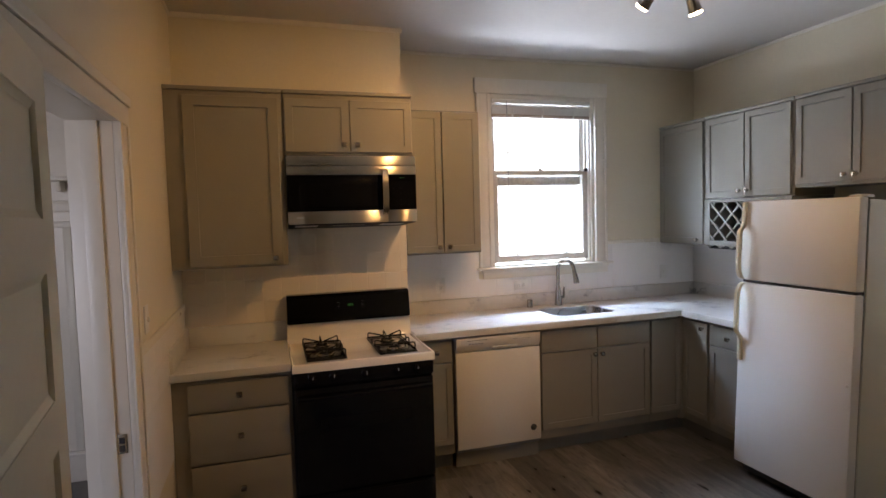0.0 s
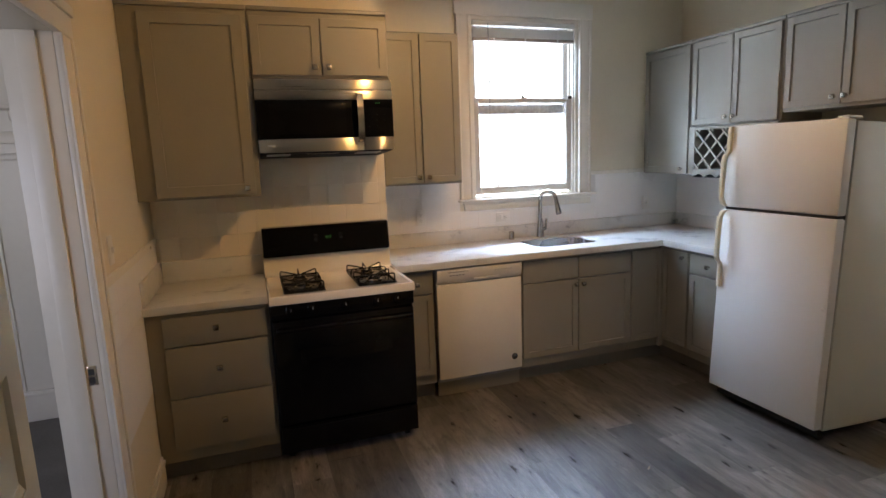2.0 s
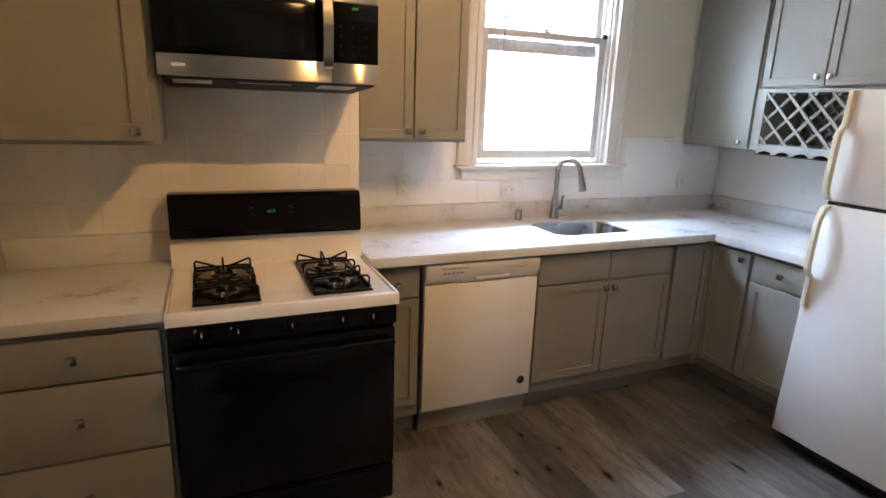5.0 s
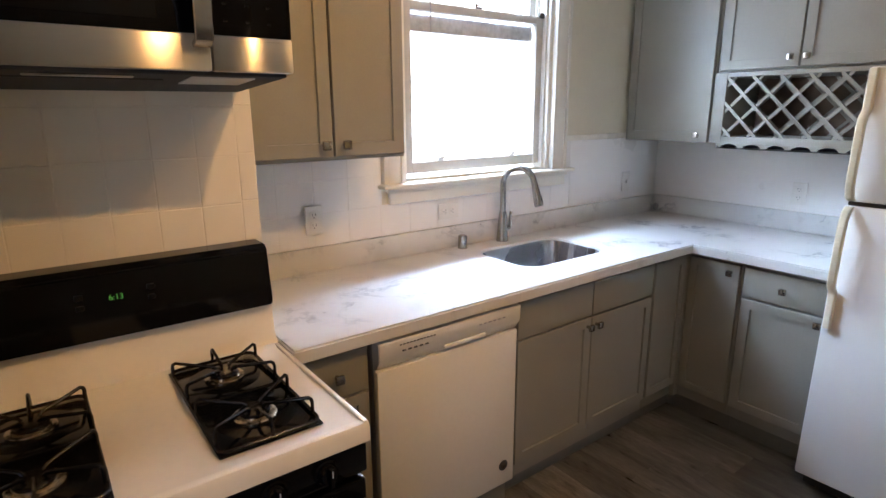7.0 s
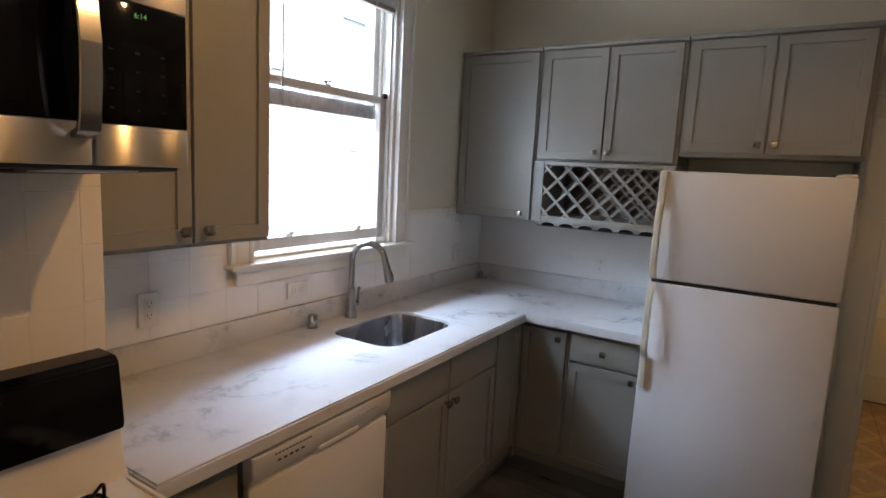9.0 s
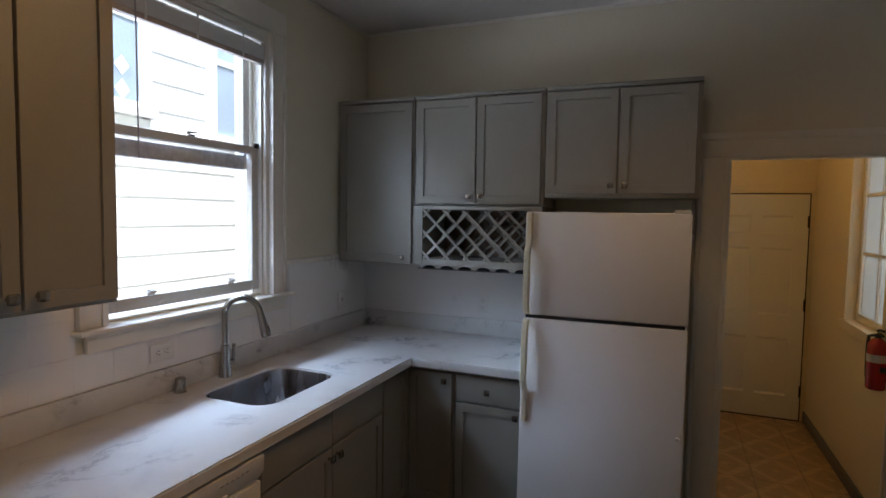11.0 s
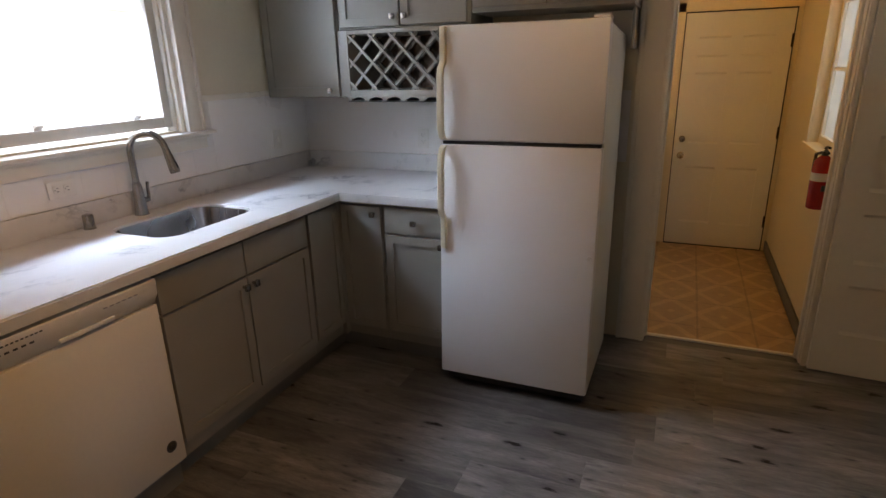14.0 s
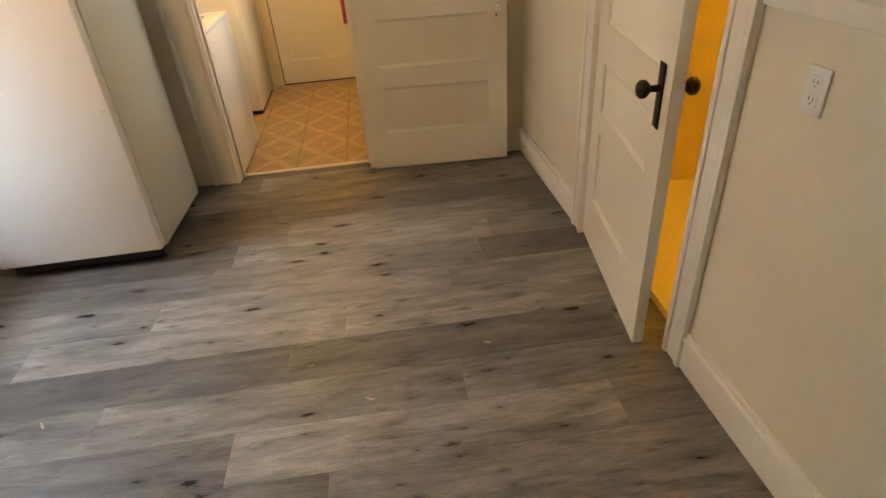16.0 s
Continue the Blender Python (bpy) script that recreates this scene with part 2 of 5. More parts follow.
def plank_material():
    """Grey-brown vinyl planks: long grain, dark knots, a tone of its own for each plank."""
    m = bpy.data.materials.new("grey_oak_vinyl_plank")
    m.use_nodes = True
    nt, b = nodes_of(m)
    tc = nt.nodes.new("ShaderNodeTexCoord")
    info = nt.nodes.new("ShaderNodeObjectInfo")
    off = nt.nodes.new("ShaderNodeVectorMath")
    off.operation = "MULTIPLY_ADD"
    off.inputs[1].default_value = (37.0, 53.0, 0.0)
    nt.links.new(info.outputs["Random"], off.inputs[0])
    nt.links.new(tc.outputs["Object"], off.inputs[2])

    def noise_at(sx, sy, scale, detail=6, rough=0.6):
        mp = nt.nodes.new("ShaderNodeMapping")
        mp.inputs["Scale"].default_value = (sx, sy, 1)
        nt.links.new(off.outputs[0], mp.inputs[0])
        n = nt.nodes.new("ShaderNodeTexNoise")
        n.inputs["Scale"].default_value, n.inputs["Detail"].default_value, n.inputs["Roughness"].default_value = scale, detail, rough
        n.inputs["Distortion"].default_value = 0.6
        nt.links.new(mp.outputs[0], n.inputs["Vector"])
        return n
    def remap(n, lo, hi, a, z):
        r = nt.nodes.new("ShaderNodeMapRange")
        r.inputs["From Min"].default_value, r.inputs["From Max"].default_value = lo, hi
        r.inputs["To Min"].default_value, r.inputs["To Max"].default_value = a, z
        nt.links.new(n, r.inputs[0])
        return r.outputs[0]

    def math2(op, p, q):
        x = nt.nodes.new("ShaderNodeMath")
        x.operation = op
        for k, v in enumerate((p, q)):
            if isinstance(v, (int, float)):
                x.inputs[k].default_value = v
            else:
                nt.links.new(v, x.inputs[k])
        return x.outputs[0]

    def product(*many):
        out = many[0]
        for q in many[1:]:
            out = math2("MULTIPLY", out, q)
        return out

    def knots(sx, sy, share, size, rag, depth):
        """Ragged dark knots, drawn out along the plank, in some of the cells only."""
        wob = nt.nodes.new("ShaderNodeVectorMath")
        wob.operation, wob.inputs[1].default_value = "MULTIPLY_ADD", (0.05, 0.10, 0.0)
        nt.links.new(warp.outputs["Color"], wob.inputs[0])
        nt.links.new(off.outputs[0], wob.inputs[2])
        mp = nt.nodes.new("ShaderNodeMapping")
        mp.inputs["Scale"].default_value = (sx, sy, 1)
        nt.links.new(wob.outputs[0], mp.inputs[0])
        vor = nt.nodes.new("ShaderNodeTexVoronoi")
        vor.voronoi_dimensions = "2D"
        vor.inputs["Scale"].default_value = 1.0
        nt.links.new(mp.outputs[0], vor.inputs["Vector"])
        cell = nt.nodes.new("ShaderNodeSeparateColor")
        nt.links.new(vor.outputs["Color"], cell.inputs[0])
        radius = remap(cell.outputs[1], 0, 1, size * 0.35, size)
        edge = math2("ADD", math2("MULTIPLY", rag.outputs[0], size * 2.2), math2("SUBTRACT", vor.outputs["Distance"], radius))
        dark = math2("MULTIPLY", remap(edge, size * 0.55, size * 1.55, depth, 1.0), remap(math2("ADD", vor.outputs["Distance"], math2("MULTIPLY", smudge.outputs[0], 0.35)), 0.16, 0.46, 0.62, 1.0))
        return math2("MAXIMUM", dark, math2("GREATER_THAN", cell.outputs[0], share))

    grain, fine, streak = noise_at(26, 2.6, 7), noise_at(80, 9.0, 5, 3), noise_at(6, 0.9, 3)
    blot, smudge = noise_at(2.4, 1.1, 1.6, 3), noise_at(11, 2.2, 1.7, 6, 0.7)
    crack, rag, warp = noise_at(55, 5.0, 2.2, 4, 0.7), noise_at(60, 26, 1.0, 4), noise_at(8, 3, 1.0, 3)
    big, small = knots(8.0, 2.6, 0.34, 0.105, rag, 0.34), knots(17.0, 6.0, 0.22, 0.085, rag, 0.40)
    slit = remap(crack.outputs[0], 0.655, 0.70, 1.0, 0.45)
    smear = remap(smudge.outputs[0], 0.54, 0.76, 1.0, 0.28)
    tone = remap(info.outputs["Random"], 0, 1, 0.56, 1.48)
    value = product(remap(grain.outputs[0], 0.3, 0.7, 0.78, 1.21), remap(fine.outputs[0], 0.3, 0.7, 0.82, 1.18), remap(streak.outputs[0], 0.3, 0.7, 0.54, 1.36), remap(blot.outputs[0], 0.3, 0.7, 0.70, 1.30), tone, big, small, slit, smear)
    col = nt.nodes.new("ShaderNodeVectorMath")
    col.operation = "SCALE"
    col.inputs[0].default_value = (0.150, 0.139, 0.124)
    nt.links.new(value, col.inputs["Scale"])
    nt.links.new(col.outputs[0], b.inputs["Base Color"])
    nt.links.new(product(remap(grain.outputs[0], 0.3, 0.7, 0.30, 0.44), remap(big, 0.1, 1, 0.6, 1.0)), b.inputs["Roughness"])
    bp = nt.nodes.new("ShaderNodeBump")
    bp.inputs["Strength"].default_value, bp.inputs["Distance"].default_value = 0.35, 0.0015
    nt.links.new(product(remap(grain.outputs[0], 0.3, 0.7, 0.5, 1.0), fine.outputs[0], big, slit), bp.inputs["Height"])
    nt.links.new(bp.outputs[0], b.inputs["Normal"])
    return m


def vinyl_material():
    """Tan sheet vinyl with a woven diamond print."""
    m = bpy.data.materials.new("tan_diamond_vinyl")
    m.use_nodes = True
    nt, b = nodes_of(m)
    tc = nt.nodes.new("ShaderNodeTexCoord")
    sep = nt.nodes.new("ShaderNodeSeparateXYZ")
    nt.links.new(tc.outputs["Object"], sep.inputs[0])

    def mth(op, p, q=None, r=None):
        n = nt.nodes.new("ShaderNodeMath")
        n.operation = op
        for k, v in enumerate((p, q, r)):
            if v is None:
                continue
            if isinstance(v, (int, float)):
                n.inputs[k].default_value = v
            else:
                nt.links.new(v, n.inputs[k])
        return n.outputs[0]
    u = mth("PINGPONG", mth("MULTIPLY", sep.outputs[0], 1 / 0.40), 0.5)
    v = mth("PINGPONG", mth("MULTIPLY", sep.outputs[1], 1 / 0.32), 0.5)
    d = mth("ADD", u, v)
    ring = mth("PINGPONG", mth("MULTIPLY", d, 2.0), 0.5)
    line = mth("LESS_THAN", ring, 0.17)
    seam = mth("MAXIMUM", mth("LESS_THAN", u, 0.015), mth("LESS_THAN", v, 0.02))
    n = nt.nodes.new("ShaderNodeTexNoise")
    n.inputs["Scale"].default_value, n.inputs["Detail"].default_value = 30, 6
    nt.links.new(tc.outputs["Object"], n.inputs["Vector"])
    tone = mth("MULTIPLY_ADD", n.outputs[0], 0.5, 0.75)
    tone = mth("MULTIPLY", tone, mth("MULTIPLY_ADD", line, 0.24, 0.86))
    tone = mth("MULTIPLY", tone, mth("MULTIPLY_ADD", seam, -0.3, 1.0))
    col = nt.nodes.new("ShaderNodeVectorMath")
    col.operation = "SCALE"
    col.inputs[0].default_value = (0.41, 0.275, 0.13)
    nt.links.new(tone, col.inputs["Scale"])
    nt.links.new(col.outputs[0], b.inputs["Base Color"])
    b.inputs["Roughness"].default_value = 0.4
    return m


COUNTER, PLANK, VINYL = marble(), plank_material(), vinyl_material()

# ---- mesh helpers ----


def box(bm, x0, x1, y0, y1, z0, z1, bevel=0.0, seg=2):
    """A box between the given planes, its edges rounded."""
    made = bmesh.ops.create_cube(bm, size=1.0, matrix=Matrix.Translation(((x0 + x1) / 2, (y0 + y1) / 2, (z0 + z1) / 2)) @ Matrix.Diagonal((abs(x1 - x0), abs(y1 - y0), abs(z1 - z0), 1)))
    if bevel > 0:
        edges = list({e for v in made["verts"] for e in v.link_edges})
        bmesh.ops.bevel(bm, geom=edges, offset=min(bevel, 0.45 * min(abs(x1 - x0), abs(y1 - y0), abs(z1 - z0))), segments=seg, profile=0.5, affect="EDGES")
    return bm


def rod(bm, a, b, r, r2=None, seg=16):
    """A round bar from a to b."""
    a, b = Vector(a), Vector(b)
    d = b - a
    m = Matrix.Translation((a + b) / 2) @ d.to_track_quat("Z", "Y").to_matrix().to_4x4()
    bmesh.ops.create_cone(bm, cap_ends=True, segments=seg, radius1=r, radius2=r if r2 is None else r2, depth=d.length, matrix=m)
    return bm


def tube(bm, pts, r, seg=10):
    """A round tube along a line of points, with closed ends."""
    pts = [Vector(p) for p in pts]
    rings, up = [], None
    for i, p in enumerate(pts):
        d = (pts[min(i + 1, len(pts) - 1)] - pts[max(i - 1, 0)]).normalized()
        side = d.orthogonal() if up is None else (up - d * up.dot(d))
        side.normalize()
        up = side
        other = d.cross(side)
        rad = r[i] if isinstance(r, (list, tuple)) else r
        rings.append([bm.verts.new(p + rad * (math.cos(2 * math.pi * k / seg) * side + math.sin(2 * math.pi * k / seg) * other)) for k in range(seg)])
    for p, q in zip(rings, rings[1:]):
        for k in range(seg):
            bm.faces.new((p[k], p[(k + 1) % seg], q[(k + 1) % seg], q[k]))
    bm.faces.new(list(reversed(rings[0])))
    bm.faces.new(rings[-1])
    return bm


def lathe(bm, profile, centre=(0, 0, 0), axis="Z", seg=24):
    """A turned body from (radius, height) pairs."""
    turn = {"Z": Matrix(), "Y": Matrix.Rotation(radians(90), 4, "X"), "X": Matrix.Rotation(radians(90), 4, "Y")}[axis]
    rings = []
    for r, h in profile:
        rings.append([bm.verts.new(Vector(centre) + turn @ Vector((r * math.cos(2 * math.pi * k / seg), r * math.sin(2 * math.pi * k / seg), h))) for k in range(seg)])
    for p, q in zip(rings, rings[1:]):
        for k in range(seg):
            bm.faces.new((p[k], p[(k + 1) % seg], q[(k + 1) % seg], q[k]))
    bm.faces.new(list(reversed(rings[0])))
    bm.faces.new(rings[-1])
    return bm


def loop_solid(bm, outer, holes, z0, z1):
    """A slab between z0 and z1 with the outline outer and holes, all lists of (x, y)."""
    edges = []
    for ring in (outer, *holes):
        vs = [bm.verts.new((x, y, z0)) for x, y in ring]
        edges += [bm.edges.new((vs[k], vs[(k + 1) % len(vs)])) for k in range(len(vs))]
    faces = [f for f in bmesh.ops.triangle_fill(bm, edges=edges, use_beauty=True)["geom"] if isinstance(f, bmesh.types.BMFace)]
    up = bmesh.ops.extrude_face_region(bm, geom=faces)["geom"]
    bmesh.ops.translate(bm, verts=[v for v in up if isinstance(v, bmesh.types.BMVert)], vec=(0, 0, z1 - z0))
    bmesh.ops.recalc_face_normals(bm, faces=bm.faces)
    return bm


def rounded(x0, x1, y0, y1, r, n=6):
    out = []
    for cx, cy, a in ((x1 - r, y1 - r, 0), (x0 + r, y1 - r, 90), (x0 + r, y0 + r, 180), (x1 - r, y0 + r, 270)):
        out += [(cx + r * math.cos(radians(a + 90 * k / n)), cy + r * math.sin(radians(a + 90 * k / n))) for k in range(n + 1)]
    return out


def part(name, bm, mat, parent=None, label="", smooth=True):
    """Links a bmesh as one mesh object under a thing or part; parent None: a thing of its own."""
    bmesh.ops.recalc_face_normals(bm, faces=bm.faces)
    me = bpy.data.meshes.new(name)
    bm.to_mesh(me)
    bm.free()
    me.materials.append(mat)
    if smooth:
        me.polygons.foreach_set("use_smooth", [True] * len(me.polygons))
        me.set_sharp_from_angle(angle=radians(35))
    ob = new(name, me)
    if parent is not None:
        ob.parent = parent
    if label:
        ob["label"] = label
    return ob


def B(*boxes, bevel=0.0):
    bm = bmesh.new()
    for b in boxes:
        box(bm, *b, bevel=bevel)
    return bm


def thing(name, label, category, m=None, group="", kind=""):
    ob = new(name)
    ob.empty_display_size = 0.1
    if m is not None:
        ob.matrix_world = m
    return tagged(ob, label, category, group, kind)


def structure(name, bm, mat, label="", category=""):
    return tagged(part(name, bm, mat), label, category, "", "structure")


def writing(name, text, size, mat, parent, m):
    """Raised letters of the built-in font as a mesh part."""
    cu = bpy.data.curves.new(name, "FONT")
    cu.body, cu.size, cu.extrude, cu.align_x, cu.align_y = text, size, 0.0004, "CENTER", "CENTER"
    tmp = bpy.data.objects.new(name, cu)
    me = bpy.data.meshes.new_from_object(tmp)
    bpy.data.objects.remove(tmp)
    me.materials.append(mat)
    ob = new(name, me)
    ob.parent = parent
    ob.matrix_local = m
    return ob


FACE_S = Matrix.Rotation(radians(90), 4, "X")
EAST = Matrix.Rotation(radians(-90), 4, "Z")


def at(x, y, z, turn=None):
    return Matrix.Translation((x, y, z)) @ (turn if turn is not None else Matrix())


# ---- the setting ----
XW, XE, YS, YN, YC, XC, ZC = -0.50, 3.60, 0.10, 4.115, 3.65, 0.868, 2.885
# the kitchen floor's base, with the planks laid on it last
floor = structure("floor", B((-0.68, 3.678, -0.06, 4.3, -0.10, -0.006)), KICK, "grey-brown oak-look vinyl plank floor", "floor")
structure("ceiling", B((-0.7, 3.72, -1.6, 4.3, ZC, ZC + 0.12)), CEIL, "off-white painted plaster ceiling", "ceiling")
W = 0.145
wall_west = structure("wall_west", B((XW - W, XW, -0.1, 1.48, 0, ZC), (XW - W, XW, 2.27, 4.3, 0, ZC), (XW - W, XW, 1.48, 2.27, 2.045, ZC)), PAINT, "cream painted plaster wall with a doorway", "wall")
wall_north = structure("wall_north", B((XC, 1.655, YN, YN + 0.2, 0, ZC), (2.595, XE + 0.1, YN, YN + 0.2, 0, ZC), (1.655, 2.595, YN, YN + 0.2, 0, 1.24), (1.655, 2.595, YN, YN + 0.2, 2.60, ZC)), PAINT, "cream painted plaster wall around the window", "wall")
wall_chimney = structure("wall_chimney", B((XW, XC, YC, YN + 0.2, 0, ZC)), PAINT, "cream painted chimney breast behind the range", "wall")
wall_east = structure("wall_east", B((XE, XE + 0.10, YS - 0.14, 1.10, 0, ZC), (XE, XE + 0.10, 1.915, YN, 0, ZC), (XE, XE + 0.10, 1.10, 1.915, 2.025, ZC)), PAINT, "cream painted plaster wall with a doorway", "wall")
wall_south = structure("wall_south", B((XW, -0.46, YS - 0.14, YS, 0, ZC), (0.45, 1.76, YS - 0.14, YS, 0, ZC), (2.585, XE, YS - 0.14, YS, 0, ZC), (1.76, 2.585, YS - 0.14, YS, 2.03, ZC), (-0.46, 0.45, YS - 0.14, YS, 2.05, ZC)), PAINT, "cream painted plaster wall with two doorways", "wall")
# plain hall behind the start
structure("wall_hall", B((-0.7, 0.7, -1.6, -1.5, 0, ZC), (-0.7, -0.6, -1.5, YS - 0.14, 0, ZC), (0.6, 0.7, -1.5, YS - 0.14, 0, ZC)), PAINT, "plain cream hall walls", "wall")
structure("floor_hall", B((-0.7, 0.7, -1.6, -0.06, -0.1, 0)), CARPET, "grey carpeted hall floor", "floor")


def base_run(bm, axis, c, a, b, side):
    """A tall moulded baseboard: board, step and rounded cap, on the wall plane c from a to b; side +1 or -1 is the room's side."""
    for z0, z1, d in ((0, 0.115, 0.016), (0.115, 0.132, 0.022), (0.132, 0.150, 0.012)):
        lo, hi = sorted((c, c + side * d))
        if axis == "x":
            box(bm, a, b, lo, hi, z0, z1, 0.003)
        else:
            box(bm, lo, hi, a, b, z0, z1, 0.003)
    return bm


def rail_run(bm, axis, c, a, b, side, z):
    for z0, z1, d in ((z, z + 0.045, 0.010), (z + 0.045, z + 0.072, 0.020), (z + 0.072, z + 0.085, 0.030)):
        lo, hi = sorted((c, c + side * d))
        if axis == "x":
            box(bm, a, b, lo, hi, z0, z1, 0.003)
        else:
            box(bm, lo, hi, a, b, z0, z1, 0.003)
    return bm


SLANT = at(1.4, YS, 0) @ Matrix.Rotation(radians(2.0), 4, "Z") @ at(-1.4, -YS, 0)


def slanted(ob):
    """The south wall runs two degrees out of square, and all that is fixed to it."""
    ob.data.transform(SLANT)
    return ob


slanted(wall_south)
bm = bmesh.new()
base_run(bm, "x", YS, 0.45, 1.68, 1), base_run(bm, "x", YS, 2.69, XE, 1)
slanted(structure("baseboard_south", bm, TRIM, "tall cream moulded baseboard", "baseboard"))
bm = bmesh.new()
base_run(bm, "y", XW, 2.40, 3.06, 1), base_run(bm, "y", XE, YS + 0.09, 0.98, -1)
structure("baseboard", bm, TRIM, "tall cream moulded baseboard", "baseboard")
bm = bmesh.new()
rail_run(bm, "x", YS, 0.45, 1.68, 1, 1.135), rail_run(bm, "x", YS, 2.69, XE - 0.002, 1, 1.135)
slanted(structure("trim_rail", bm, TRIM, "cream moulded chair rail", "trim"))
# moulding along the ceiling of the chimney and north wall
structure("trim_ceiling", B((XW, XC + 0.012, YC - 0.014, YC, ZC - 0.03, ZC), (XC, XC + 0.012, YC, YN, ZC - 0.03, ZC), (XC + 0.012, XE, YN - 0.012, YN, ZC - 0.022, ZC), (XE - 0.012, XE, YS, YN - 0.012, ZC - 0.022, ZC), (XW, XW + 0.012, YS, YC - 0.014, ZC - 0.022, ZC), bevel=0.004), TRIM, "thin cream ceiling moulding", "trim")


def casing(name, axis, c, a, b, top, side, w=0.125, d=0.02, head=0.14, label="cream painted door casing"):
    """Architrave on the wall plane c, round an opening from a to b up to top."""
    bm = bmesh.new()

    def put(u0, u1, z0, z1, dd):
        lo, hi = sorted((c, c + side * dd))
        box(bm, *((u0, u1, lo, hi) if axis == "x" else (lo, hi, u0, u1)), z0, z1, 0.004)
    for u0, u1 in ((a - w, a), (b, b + w)):
        put(u0, u1, 0, top, d)
    put(a - w - 0.01, b + w + 0.01, top, top + head - 0.035, d + 0.004)
    put(a - w - 0.018, b + w + 0.018, top + head - 0.035, top + head, d + 0.012)
    for u0, u1 in ((a - w, a - w + 0.022), (b + w - 0.022, b + w), (a - 0.022, a), (b, b + 0.022)):
        lo, hi = sorted((c + side * (d - 0.002), c + side * (d + 0.007)))
        box(bm, *((u0, u1, lo, hi) if axis == "x" else (lo, hi, u0, u1)), 0, top - 0.001, 0.003)
    return structure(name, bm, TRIM, label, "door casing")


def jamb(name, axis, lo, hi, a, b, top, t=0.02, stop=None):
    """The lining of an opening through a wall between the planes lo and hi."""
    bm = bmesh.new()
    for u0, u1, z0, z1 in ((a, a + t, 0, top), (b - t, b, 0, top), (a + t, b - t, top - t, top)):
        box(bm, *((u0, u1, lo, hi) if axis == "x" else (lo, hi, u0, u1)), z0, z1, 0.002)
    if stop:
        for u0, u1, z0, z1 in ((a + t, a + t + 0.012, 0, top - t), (b - t - 0.012, b - t, 0, top - t)):
            box(bm, *((u0, u1, stop[0], stop[1]) if axis == "x" else (stop[0], stop[1], u0, u1)), z0, z1, 0.002)
    return structure(name, bm, TRIM, "cream painted door lining", "door frame")


casing("trim_door_west", "y", XW, 1.50, 2.25, 2.025, 1, w=0.135, head=0.108)
jamb("door_frame_west", "y", XW - W, XW, 1.48, 2.27, 2.045, stop=(XW - 0.10, XW - 0.045))
casing("trim_door_east", "y", XE, 1.115, 1.90, 2.01, -1, w=0.15, head=0.13)
jamb("door_frame_east", "y", XE, XE + 0.10, 1.10, 1.915, 2.025, stop=(XE + 0.05, XE + 0.08))
slanted(casing("trim_door_closet", "x", YS, 1.775, 2.57, 2.015, 1, w=0.10))
slanted(jamb("door_frame_closet", "x", YS - 0.14, YS, 1.76, 2.585, 2.03, stop=(YS - 0.08, YS - 0.05)))
structure("threshold", B((XE + 0.080, XE + 0.102, 1.12, 1.895, -0.05, 0.004), bevel=0.003), TRIM, "worn white painted threshold strip", "threshold")
slanted(jamb("door_frame_hall", "x", YS - 0.14, YS, -0.46, 0.45, 2.05))


# the room behind the west doorway, with an unseen opening added for its lamp
structure("wall_side_room", B((-3.2, XW - W, 4.2, 4.3, 0, ZC), (-3.3, -3.2, 0.2, 4.3, 0, ZC), (-3.2, -2.8, 0.2, 0.3, 0, ZC), (-1.6, XW - W, 0.2, 0.3, 0, ZC), (-2.8, -1.6, 0.2, 0.3, 0, 0.85), (-2.8, -1.6, 0.2, 0.3, 2.35, ZC)), TRIM, "white painted walls of the side room", "wall")
structure("ceiling_side_room", B((-3.3, -0.7, 0.2, 4.3, ZC, ZC + 0.1)), CEIL, "white side room ceiling", "ceiling")
structure("floor_side_room", B((-3.3, XW - W + 0.1, 0.2, 4.3, -0.1, -0.002)), CARPET, "grey carpet of the side room", "floor")
wains = thing("wainscot", "white painted wainscot with battens and plate rail", "wainscot", kind="structure")
part("rail", B((-3.2, XW - W, 4.08, 4.2, 1.955, 1.98), (-3.2, XW - W, 4.175, 4.2, 1.76, 1.83), bevel=0.004), TRIM, wains)
part("panel_rail", B((-3.2, XW - W, 4.185, 4.2, 1.661, 1.70), bevel=0.004), TRIM, wains)
part("skirting", B((-3.2, XW - W, 4.175, 4.2, 0, 0.20), (-3.2, XW - W, 4.165, 4.2, 0.17, 0.19), bevel=0.004), TRIM, wains)
for k in range(12):
    x = -3.1 + 0.205 * k
    part("batten", B((x, x + 0.045, 4.185, 4.2, 0.2, 1.66), bevel=0.004), TRIM, wains)
    part("bracket", B((x, x + 0.03, 4.11, 4.2, 1.885, 1.954), bevel=0.012), TRIM, wains)

# laundry
LX, LY0, LY1, LZ = 5.79, 1.05, 2.75, -0.05
structure("floor_laundry", B((XE + 0.0795, LX + 0.1, LY0 - 0.1, LY1 + 0.1, LZ - 0.1, LZ)), VINYL, "tan diamond-patterned sheet vinyl floor", "floor")
structure("wall_laundry", B((LX, LX + 0.1, LY0, LY1, LZ, 2.6), (XE + 0.1, LX + 0.1, LY1, LY1 + 0.1, LZ, 2.6), (XE + 0.1, 4.02, LY0 - 0.12, LY0, LZ, 2.6), (4.74, LX + 0.1, LY0 - 0.12, LY0, LZ, 2.6), (4.02, 4.74, LY0 - 0.12, LY0, LZ, 1.02), (4.02, 4.74, LY0 - 0.12, LY0, 2.25, 2.6)), LAUNDRY, "warm cream laundry room walls", "wall")
